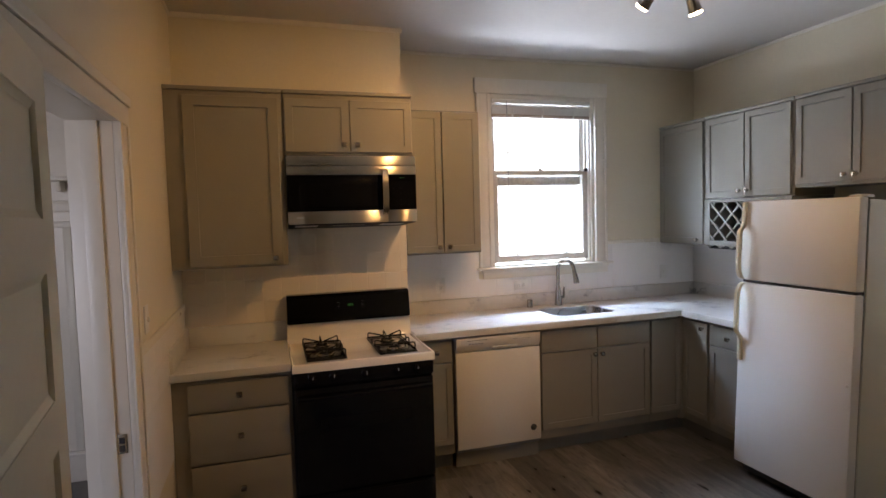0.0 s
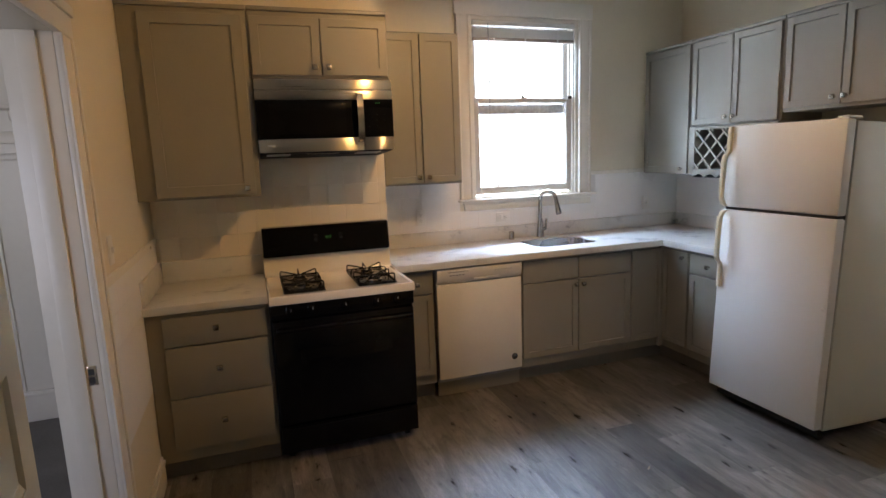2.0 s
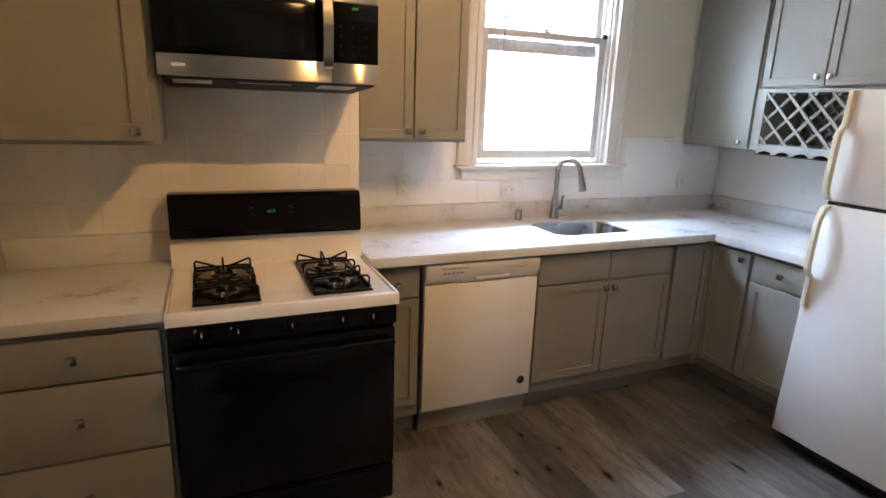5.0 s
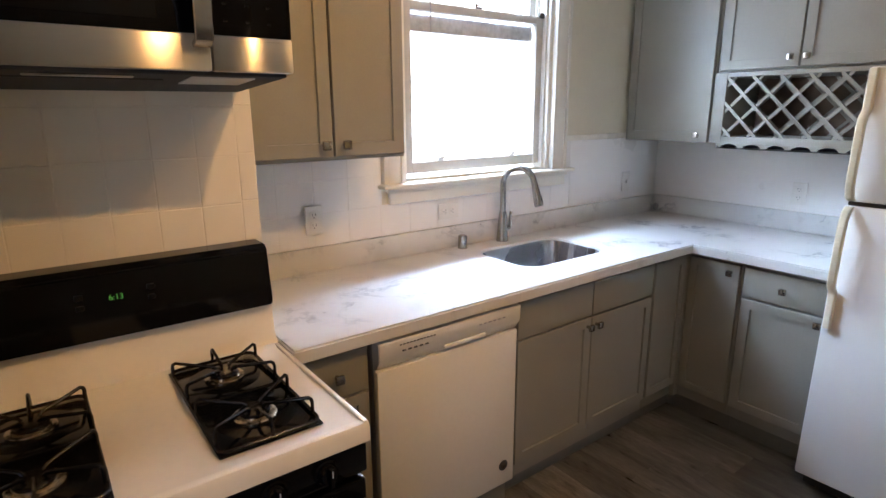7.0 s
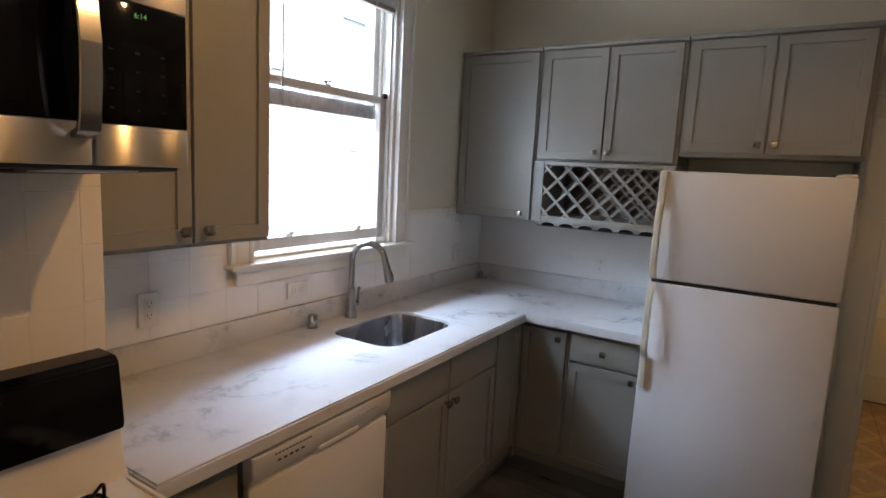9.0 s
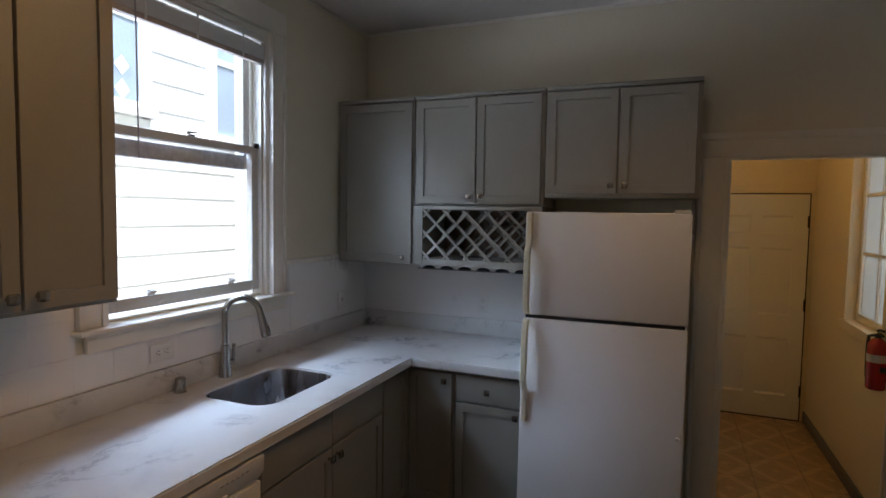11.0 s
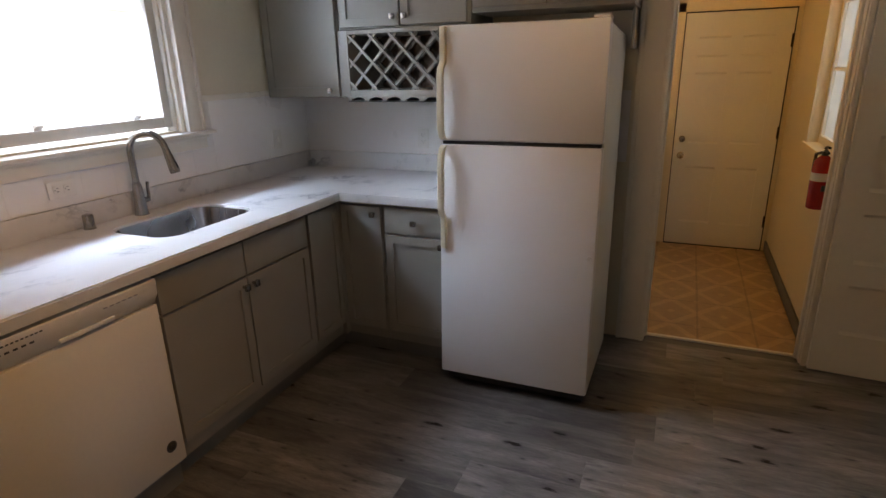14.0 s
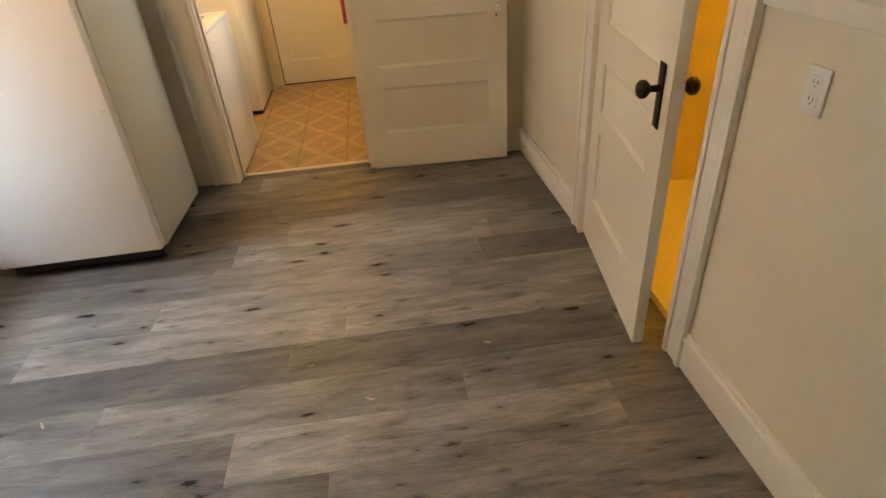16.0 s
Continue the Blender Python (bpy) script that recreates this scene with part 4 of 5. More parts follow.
grate(at(0.185, 0.285, 0.9115)), grate(at(0.578, 0.285, 0.9115))
part("control_strip", B((0.002, RWID - 0.002, 0.008, 0.055, 0.795, 0.871), bevel=0.006), BLACK, rg)
for x in (0.10, 0.21, 0.381, 0.552, 0.662):
    bm = bmesh.new()
    lathe(bm, [(0.027, 0.0), (0.027, 0.004), (0.0225, 0.006), (0.0215, 0.016), (0.018, 0.022), (0.008, 0.023)], (x, 0.009, 0.834), "Y")
    box(bm, x - 0.0045, x + 0.0045, -0.026, -0.002, 0.813, 0.855, 0.002)
    knob = part("control_knob", bm, BLACK, rg)
    part("pointer_mark", B((x - 0.001, x + 0.001, -0.0268, -0.0258, 0.838, 0.853)), LABEL, knob)
door = part("oven_door", B((0.006, RWID - 0.006, 0.008, 0.05, 0.215, 0.782), bevel=0.008), BLACK, rg, "glossy black oven door with window")
part("oven_window", B((0.13, RWID - 0.13, 0.005, 0.02, 0.36, 0.62), bevel=0.004), BLACKG, door, "dark glass oven window")
bm = bmesh.new()
tube(bm, [(0.03, 0.012, 0.735), (0.03, -0.03, 0.742), (0.06, -0.036, 0.743), (RWID - 0.06, -0.036, 0.743), (RWID - 0.03, -0.03, 0.742), (RWID - 0.03, 0.012, 0.735)], 0.012, 10)
part("oven_handle", bm, BLACK, door)
part("broiler_drawer", B((0.006, RWID - 0.006, 0.012, 0.05, 0.052, 0.203), bevel=0.006), BLACK, rg)
part("drawer_grip", B((0.05, RWID - 0.05, 0.0, 0.02, 0.18, 0.198), bevel=0.004), BLACK, rg)

# ---- microwave ----
mw = thing("microwave", "stainless steel over-the-range microwave with black glass door", "microwave", at(0.108, 3.268, 0))
MWW, M0, M1 = 0.738, 1.638, 2.026
part("case", B((0.002, MWW - 0.002, 0.03, 0.378, M0 + 0.012, M1), bevel=0.004), BLACK, mw)
part("top_grille", B((0, MWW, 0.0, 0.04, M1 - 0.058, M1 - 0.002), bevel=0.008), STEEL, mw, "brushed steel top vent strip")
part("upper_rail", B((0, MWW, 0.0, 0.034, M1 - 0.108, M1 - 0.0605), bevel=0.005), STEEL, mw, "brushed steel upper rail")
mdoor = part("lower_rail", B((0, 0.566, 0.0, 0.034, M0 + 0.004, M0 + 0.074), bevel=0.005), STEEL, mw, "brushed steel lower door rail")
part("door_glass", B((0.0, 0.566, 0.004, 0.032, M0 + 0.0745, M1 - 0.1085), bevel=0.003), BLACKG, mw, "black glass door")
part("window_mesh", B((0.065, 0.475, 0.0025, 0.01, M0 + 0.095, M1 - 0.128), bevel=0.002), BLACK, mw)
cpanel = part("control_panel", B((0.5685, MWW, 0.003, 0.032, M0 + 0.0745, M1 - 0.1085), bevel=0.003), BLACKG, mw, "black glass touch panel")
part("panel_rail", B((0.5685, MWW, 0.0, 0.034, M0 + 0.004, M0 + 0.074), bevel=0.005), STEEL, mw)
for k in range(12):
    part("key_mark", B((0.596 + 0.045 * (k % 3), 0.604 + 0.045 * (k % 3), 0.0022, 0.004, M0 + 0.10 + 0.032 * (k // 3), M0 + 0.104 + 0.032 * (k // 3))), FAINT, cpanel)
writing("clock_digits", "6:14", 0.013, LED, mw, at(0.652, 0.0022, M1 - 0.128) @ FACE_S)
bm = bmesh.new()
prof = [(0.012, M1 - 0.075), (-0.024, M1 - 0.085), (-0.035, M1 - 0.15), (-0.040, (M0 + M1) / 2), (-0.037, M0 + 0.13), (-0.027, M0 + 0.062), (-0.002, M0 + 0.052)]
ring = []
for k, (y, z) in enumerate(prof):
    dy, dz = (prof[min(k + 1, 6)][0] - prof[max(k - 1, 0)][0]), (prof[min(k + 1, 6)][1] - prof[max(k - 1, 0)][1])
    ln = math.hypot(dy, dz)
    ny, nz = -dz / ln * 0.006, dy / ln * 0.006
    ring.append([bm.verts.new((x, y + s * ny, z + s * nz)) for x, s in ((0.530, 1), (0.565, 1), (0.565, -1), (0.530, -1))])
for p, q in zip(ring, ring[1:]):
    for k in range(4):
        bm.faces.new((p[k], p[(k + 1) % 4], q[(k + 1) % 4], q[k]))
bm.faces.new(ring[0]), bm.faces.new(ring[-1])
bmesh.ops.bevel(bm, geom=[e for e in bm.edges], offset=0.002, segments=1, affect="EDGES")
part("handle", bm, KNOB, mw, "bowed brushed steel handle")
under = part("underside", B((0.01, MWW - 0.01, 0.02, 0.37, M0 - 0.004, M0 + 0.045), bevel=0.003), GASKET, mw)
under.matrix_local = at(0, 0.03, M0 + 0.004) @ Matrix.Rotation(radians(-3.6), 4, "X") @ at(0, -0.03, -M0 - 0.004)
part("grease_filter", B((0.215, 0.49, 0.10, 0.34, M0 - 0.007, M0 - 0.003)), GASKET, under)
part("lamp_lens", B((0.04, 0.165, 0.045, 0.17, M0 - 0.0065, M0 - 0.0035), bevel=0.001), PLASTIC, under, "milky lamp lens")
part("cooktop_light", B((0.25, 0.43, 0.05, 0.065, M0 - 0.008, M0 - 0.003), bevel=0.002), CHROME, under)
part("paper_label", B((0.535, 0.665, 0.045, 0.17, M0 - 0.0065, M0 - 0.0035)), LABEL, under, "white printed label")
part("badge", B((0.045, 0.085, -0.001, 0.004, M0 + 0.035, M0 + 0.045)), PLASTIC, mdoor)

# ---- refrigerator: leaned back to fit the camera's view, front feet raised to suit ----
fr_turn = Matrix.Rotation(radians(2.6), 4, "Y") @ EAST
fridge = thing("refrigerator", "white top-freezer refrigerator with yellowed handles", "refrigerator", at(2.738, 2.808, 0.012) @ Matrix.Rotation(radians(0.6), 4, "Z") @ fr_turn)
FW, FS = 0.715, 1.205
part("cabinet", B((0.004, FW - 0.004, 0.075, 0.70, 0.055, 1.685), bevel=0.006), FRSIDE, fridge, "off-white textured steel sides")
part("freezer_door", B((0.0, FW, 0.0, 0.062, FS + 0.008, 1.695), bevel=0.010), FRIDGE, fridge)
part("fridge_door", B((0.0, FW, 0.0, 0.062, 0.070, FS - 0.008), bevel=0.010), FRIDGE, fridge)
part("gasket", B((0.012, FW - 0.012, 0.061, 0.076, 0.08, 1.685), (0.012, FW - 0.012, 0.012, 0.07, FS - 0.010, FS + 0.010)), GASKET, fridge, "dark door gasket")
part("toe_grille", B((0.02, FW - 0.02, 0.06, 0.08, 0.012, 0.068), bevel=0.003), GASKET, fridge)
for x in (0.03, FW - 0.06):
    part("foot", B((x, x + 0.03, 0.09, 0.12, -0.010, 0.057)), RUBBER, fridge)
    part("foot", B((x, x + 0.03, 0.63, 0.66, 0.018, 0.057)), RUBBER, fridge)
part("hinge_cap", B((FW - 0.07, FW - 0.005, 0.015, 0.11, 1.695, 1.71), bevel=0.006), PLASTIC, fridge)


def fridge_handle(za, zb, flip):
    bm = bmesh.new()
    x = 0.022
    pts = [(x, 0.0, za), (x, -0.022, za + 0.012 * flip), (x, -0.040, za + 0.05 * flip), (x, -0.044, za + 0.10 * flip), (x, -0.044, zb - 0.20 * flip), (x, -0.036, zb - 0.17 * flip), (x, -0.013, zb - 0.15 * flip), (x, -0.008, zb - 0.13 * flip), (x, -0.006, zb)]
    rings = []
    for k, p in enumerate(pts):
        rings.append([bm.verts.new((p[0] + dx, p[1] + dy, p[2])) for dx, dy in ((-0.014, -0.006), (-0.009, -0.011), (0.009, -0.011), (0.014, -0.006), (0.014, 0.009), (-0.014, 0.009))])
    for p, q in zip(rings, rings[1:]):
        for k in range(6):
            bm.faces.new((p[k], p[(k + 1) % 6], q[(k + 1) % 6], q[k]))
    bm.faces.new(rings[0]), bm.faces.new(rings[-1])
    part("handle", bm, CREAM, fridge, "yellowed white plastic handle")


fridge_handle(FS + 0.012, 1.69, 1)
fridge_handle(FS - 0.012, 0.715, -1)
bm = bmesh.new()
lathe(bm, [(0.009, 0), (0.009, 0.003), (0.007, 0.004)], (0.022, -0.001, 1.672), "Y")
part("badge", bm, GREYP, fridge, "small grey round badge")
bm = bmesh.new()
lathe(bm, [(0.009, 0), (0.008, 0.006), (0.004, 0.008)], (FW - 0.025, 0.0, 0.73), "Y")
part("door_plug", bm, PLASTIC, fridge)

# ---- window over the sink ----
win = thing("window_1", "white double-hung sash window over the sink", "window", kind="structure")
X0, X1, Z0, Z1 = 1.685, 2.565, 1.262, 2.57
part("lining", B((1.655, X0, YN - 0.002, YN + 0.2, 1.24, 2.60), (X1, 2.595, YN - 0.002, YN + 0.2, 1.24, 2.60), (X0, X1, YN - 0.002, YN + 0.2, Z1, 2.60), (X0, X1, YN + 0.03, YN + 0.24, 1.225, 1.262), bevel=0.002), TRIM, win)
part("casing", B((1.555, 1.66, YN - 0.022, YN, 1.255, 2.60), (2.59, 2.70, YN - 0.022, YN, 1.255, 2.60), (1.545, 2.71, YN - 0.025, YN, 2.60, 2.715), (1.555, 1.575, YN - 0.03, YN - 0.02, 1.255, 2.60), (2.68, 2.70, YN - 0.03, YN - 0.02, 1.255, 2.60), (1.642, 1.66, YN - 0.03, YN - 0.02, 1.255, 2.60), (2.59, 2.608, YN - 0.03, YN - 0.02, 1.255, 2.60), bevel=0.003), TRIM, win)
part("sill", B((1.535, 2.735, YN - 0.065, YN + 0.035, 1.236, 1.2545), bevel=0.006), TRIM, win)
part("apron", B((1.585, 2.70, YN - 0.024, YN - 0.001, 1.165, 1.236), (1.575, 2.71, YN - 0.032, YN - 0.001, 1.216, 1.236), bevel=0.004), TRIM, win)
part("parting_stop", B((X0, X0 + 0.014, YN + 0.075, YN + 0.085, 1.262, Z1), (X1 - 0.014, X1, YN + 0.075, YN + 0.085, 1.262, Z1), (X0, X0 + 0.014, YN + 0.015, YN + 0.03, 1.262, Z1), (X1 - 0.014, X1, YN + 0.015, YN + 0.03, 1.262, Z1), bevel=0.002), TRIM, win)


def sash(name, x0, x1, y0, y1, z0, z1, side, bottom, head):
    s = part(name, B((x0, x0 + side, y0, y1, z0, z1), (x1 - side, x1, y0, y1, z0, z1), (x0 + side, x1 - side, y0, y1, z0, z0 + bottom), (x0 + side, x1 - side, y0, y1, z1 - head, z1), bevel=0.003), SASH, win)
    p = part("pane", B((x0 + side, x1 - side, (y0 + y1) / 2 - 0.002, (y0 + y1) / 2 + 0.002, z0 + bottom, z1 - head)), PANE, s)
    p.visible_shadow = False
    return s


lower = sash("lower_sash", X0 + 0.015, X1 - 0.015, YN + 0.035, YN + 0.072, 1.285, 2.012, 0.045, 0.050, 0.035)
upper = sash("upper_sash", X0 + 0.015, X1 - 0.015, YN + 0.088, YN + 0.124, 1.900, Z1, 0.045, 0.065, 0.045)
part("meeting_rail", B((X0 + 0.058, X1 - 0.058, YN + 0.084, YN + 0.128, 1.897, 1.968), bevel=0.004), RAIL, upper, "weathered grey meeting rail")
for x in (1.90, 2.35):
    part("sash_lift", B((x - 0.018, x + 0.018, YN + 0.018, YN + 0.036, 1.345, 1.355), (x - 0.018, x + 0.018, YN + 0.030, YN + 0.036, 1.335, 1.36), bevel=0.002), PLASTIC, lower)
bm = bmesh.new()
box(bm, 2.11, 2.15, YN + 0.04, YN + 0.07, 2.012, 2.022, 0.003)
rod(bm, (2.125, YN + 0.055, 2.022), (2.125, YN + 0.055, 2.035), 0.008)
tube(bm, [(2.125, YN + 0.055, 2.031), (2.145, YN + 0.05, 2.033), (2.165, YN + 0.05, 2.037)], 0.005, 8)
part("sash_lock", bm, KNOB, lower)
part("side_catch", B((X1 - 0.045, X1 - 0.012, YN + 0.028, YN + 0.04, 2.005, 2.03), bevel=0.002), BRONZE, win)
# raised blind with its wand
blind = thing("window_blind", "raised white slatted mini blind with clear wand", "blind")
part("headrail", B((X0 + 0.006, X1 - 0.006, YN - 0.005, YN + 0.028, 2.535, 2.565), bevel=0.003), PLASTIC, blind)
for k in range(16):
    part("slat", B((X0 + 0.01, X1 - 0.01, YN - 0.002, YN + 0.024, 2.452 + 0.0042 * k, 2.4545 + 0.0042 * k)), PLASTIC, blind)
part("bottom_rail", B((X0 + 0.01, X1 - 0.01, YN - 0.003, YN + 0.025, 2.425, 2.450), bevel=0.004), material("tan_blind_rail", (0.42, 0.35, 0.30), 0.4), blind)
for x in (1.86, 2.12, 2.40):
    part("ladder_cord", B((x, x + 0.012, YN - 0.005, YN - 0.0035, 2.43, 2.54)), PLASTIC, blind)
bm = bmesh.new()
tube(bm, [(1.815, YN - 0.008, 2.545), (1.815, YN - 0.012, 2.30), (1.817, YN - 0.012, 1.885)], 0.0035, 6)
part("wand", bm, GREYP, blind)

# ---- doors ----


def panel_door(name, label, w, h, m, panels, glass_z=None, mat=DOORP, t=0.036):
    """A leaf with its hinge edge at x=0, faces at y=0 and y=t; sunk panels given as (x0, x1, z0, z1)."""
    d = thing(name, label, "door", m, kind="structure")
    spans = list(panels) + ([glass_z] if glass_z else [])
    xs = sorted({0.0, w} | {v for p in spans for v in p[:2]})
    zs = sorted({0.0, h} | {v for p in spans for v in p[2:]})
    bm = bmesh.new()
    for x0, x1 in zip(xs, xs[1:]):
        runs = []
        for z0, z1 in zip(zs, zs[1:]):
            cx, cz = (x0 + x1) / 2, (z0 + z1) / 2
            if any(p[0] < cx < p[1] and p[2] < cz < p[3] for p in spans):
                continue
            if runs and abs(runs[-1][1] - z0) < 1e-6:
                runs[-1][1] = z1
            else:
                runs.append([z0, z1])
        for z0, z1 in runs:
            box(bm, x0, x1, 0, t, z0, z1, 0)
    bmesh.ops.remove_doubles(bm, verts=bm.verts, dist=1e-5)
    part("leaf", bm, mat, d)
    for x0, x1, z0, z1 in panels:
        bm = bmesh.new()
        box(bm, x0 - 0.002, x1 + 0.002, 0.011, t - 0.011, z0 - 0.002, z1 + 0.002)
        # sloped moulding along the top and bottom of each panel
        for y0, s in ((0.0, 1), (t, -1)):
            for za, dz in ((z0, 1), (z1, -1)):
                q = [bm.verts.new((x, y, z)) for x in (x0, x1) for y, z in ((y0 + s * 0.003, za), (y0 + s * 0.0105, za + dz * 0.016), (y0 + s * 0.0105, za))]
                bm.faces.new((q[0], q[1], q[4], q[3])), bm.faces.new((q[1], q[2], q[5], q[4])), bm.faces.new((q[0], q[3], q[5], q[2]))
                bm.faces.new((q[0], q[2], q[1])), bm.faces.new((q[3], q[4], q[5]))
        part("panel", bm, mat, d)
    if glass_z:
        part("glazing", B((glass_z[0], glass_z[1], t / 2 - 0.003, t / 2 + 0.003, glass_z[2], glass_z[3])), SHADE, d, "dim frosted glass pane")
        part("glazing_bead", B((glass_z[0], glass_z[0] + 0.01, 0.004, t - 0.004, glass_z[2], glass_z[3]), (glass_z[1] - 0.01, glass_z[1], 0.004, t - 0.004, glass_z[2], glass_z[3]), (glass_z[0] + 0.01, glass_z[1] - 0.01, 0.004, t - 0.004, glass_z[2], glass_z[2] + 0.01), (glass_z[0] + 0.01, glass_z[1] - 0.01, 0.004, t - 0.004, glass_z[3] - 0.01, glass_z[3])), mat, d)
    return d


def door_knob(parent, x, z, y0, side, mat, plate=None, r=0.027):
    bm = bmesh.new()
    s = -side
    prof = [(0.010, 0.0), (0.010, 0.030), (0.018, 0.036), (r, 0.045), (r, 0.058), (r * 0.7, 0.066), (0.006, 0.068)]
    lathe(bm, [(a, b) for a, b in prof], (0, 0, 0), "Y", 20)
    if side > 0:
        bmesh.ops.transform(bm, matrix=Matrix.Rotation(math.pi, 4, "Z"), verts=bm.verts)
    bmesh.ops.translate(bm, verts=bm.verts, vec=(x, y0, z))
    k = part("door_knob", bm, mat, parent)
    if plate:
        lo, hi = sorted((y0, y0 + side * 0.004))
        part("knob_plate", B((x - plate[0] / 2, x + plate[0] / 2, lo, hi, z - plate[1] * 0.62, z + plate[1] * 0.38), bevel=0.0015), mat, k)
    return k


# glazed door to the laundry, open flat towards the wall: hinge at the doorway, leaf running south
p = Vector((3.487, 0.296)) - Vector((3.533, 1.092))
east_door = panel_door("door_1", "ivory half-glazed panel door standing open by the wall", 0.797, 2.0, at(3.533, 1.092, 0.012) @ Matrix.Rotation(math.atan2(p.y, p.x), 4, "Z"), [(0.10, 0.692, 0.215, 0.475), (0.10, 0.692, 0.585, 0.83), (0.10, 0.692, 0.935, 1.19)], (0.11, 0.692, 1.30, 1.88))
door_knob(east_door, 0.742, 0.85, 0.0, -1, PLASTIC, None, 0.017)
part("keyhole", B((0.739, 0.745, -0.0015, 0.002, 0.800, 0.818), bevel=0.001), INK, east_door)
# closet door, ajar
p = Vector((1.815, 0.232)) - Vector((2.572, 0.145))
closet_door = panel_door("door_2", "ivory five-panel closet door standing ajar", 0.769, 2.0, at(2.572, 0.145, 0.010) @ Matrix.Rotation(math.atan2(p.y, p.x), 4, "Z"), [(0.115, 0.655, 0.22, 0.53), (0.115, 0.655, 0.61, 0.80), (0.115, 0.655, 0.94, 1.20), (0.115, 0.655, 1.29, 1.55), (0.115, 0.655, 1.64, 1.88)])
door_knob(closet_door, 0.697, 0.885, 0.0, -1, BRONZE, (0.045, 0.185), 0.026)
door_knob(closet_door, 0.697, 0.885, 0.036, 1, BRONZE, (0.045, 0.185), 0.026)
part("latch_plate", B((0.768, 0.7705, 0.006, 0.030, 0.82, 0.90)), PLASTIC, closet_door)
for z in (0.25, 1.70):
    bm = bmesh.new()
    rod(bm, (0.0, -0.008, z), (0.0, -0.008, z + 0.09), 0.006)
    box(bm, 0.0, 0.02, -0.002, 0.001, z, z + 0.09)
    part("hinge", bm, TRIM, closet_door)
# west door, folded back against the wall
west_door = panel_door("door_3", "ivory panel door folded back against the wall", 0.78, 2.0, at(-0.444, 1.452, 0.012, Matrix.Rotation(radians(-82), 4, "Z")) @ at(0, -0.030, 0), [(0.10, 0.68, 0.22, 0.50), (0.10, 0.68, 0.60, 0.87), (0.10, 0.68, 0.96, 1.20), (0.10, 0.68, 1.30, 1.56), (0.10, 0.68, 1.67, 1.90)], t=0.030)
strike = thing("strike_plate", "worn metal strike plate on the door lining", "strike plate")
part("plate", B((XW - 0.045, XW - 0.012, 2.2475, 2.2505, 0.855, 0.925), bevel=0.001), CHROME, strike)
part("slot", B((XW - 0.038, XW - 0.020, 2.2465, 2.2476, 0.863, 0.885), (XW - 0.038, XW - 0.020, 2.2465, 2.2476, 0.892, 0.914)), GASKET, strike)

# ---- laundry things ----
far = panel_door("door_4", "closed cream six-panel exterior door", 0.775, 1.94, at(LX - 0.02, 1.872, LZ + 0.01, EAST), [(0.11, 0.345, 0.20, 0.70), (0.43, 0.665, 0.20, 0.70), (0.11, 0.345, 0.90, 1.48), (0.43, 0.665, 0.90, 1.48), (0.11, 0.345, 1.60, 1.76), (0.43, 0.665, 1.60, 1.76)], mat=DOORP)
door_knob(far, 0.06, 0.80, 0.0, -1, KNOB, None, 0.030)
door_knob(far, 0.06, 0.94, 0.0, -1, KNOB, None, 0.027)
for z in (0.20, 0.95, 1.66):
    part("hinge", B((0.766, 0.784, -0.006, 0.004, z, z + 0.10), bevel=0.002), BRONZE, far)
structure("trim_door_laundry", B((LX - 0.018, LX, 1.880, 1.960, LZ, 1.985), (LX - 0.018, LX, 1.052, 1.960, 1.912, 1.985), bevel=0.003), LAUNDRY, "painted casing of the exterior door", "door casing")
# dark strips put where the gap round the door lies in shadow
structure("trim_door_shadow_gap", B((LX - 0.0215, LX - 0.012, 1.092, 1.880, 1.902, 1.911), (LX - 0.0215, LX - 0.012, 1.088, 1.0955, LZ, 1.911), (LX - 0.0215, LX - 0.012, 1.8735, 1.880, LZ, 1.902), (LX - 0.024, LX - 0.012, 1.092, 1.880, LZ, LZ + 0.008)), GASKET, "dark strips standing in for the shadow gap round the exterior door", "door seal")
wl = thing("window_2", "white divided-light laundry window", "window", kind="structure")
part("window_frame", B((4.02, 4.07, LY0 - 0.09, LY0 - 0.05, 1.02, 2.25), (4.69, 4.74, LY0 - 0.09, LY0 - 0.05, 1.02, 2.25), (4.07, 4.69, LY0 - 0.09, LY0 - 0.05, 1.02, 1.07), (4.07, 4.69, LY0 - 0.09, LY0 - 0.05, 2.20, 2.25), bevel=0.003), TRIM, wl)
part("glazing_bar", B((4.37, 4.392, LY0 - 0.085, LY0 - 0.055, 1.07, 2.20)), TRIM, wl)
for z in (1.46, 1.84):
    part("glazing_bar", B((4.07, 4.37, LY0 - 0.084, LY0 - 0.056, z, z + 0.022), (4.392, 4.69, LY0 - 0.084, LY0 - 0.056, z, z + 0.022)), TRIM, wl)
pn = part("pane", B((4.07, 4.69, LY0 - 0.072, LY0 - 0.068, 1.07, 2.20)), FROST, wl, "frosted glass pane")
pn.visible_shadow = False
part("casing", B((3.96, 4.02, LY0, LY0 + 0.015, 0.96, 2.31), (4.74, 4.80, LY0, LY0 + 0.015, 0.96, 2.31), (4.02, 4.74, LY0, LY0 + 0.015, 2.25, 2.31), (3.96, 4.80, LY0, LY0 + 0.03, 0.955, 1.02), bevel=0.003), LAUNDRY, wl)
part("latch", B((4.07, 4.09, LY0 - 0.05, LY0 - 0.02, 1.66, 1.69), bevel=0.004), BRONZE, wl)

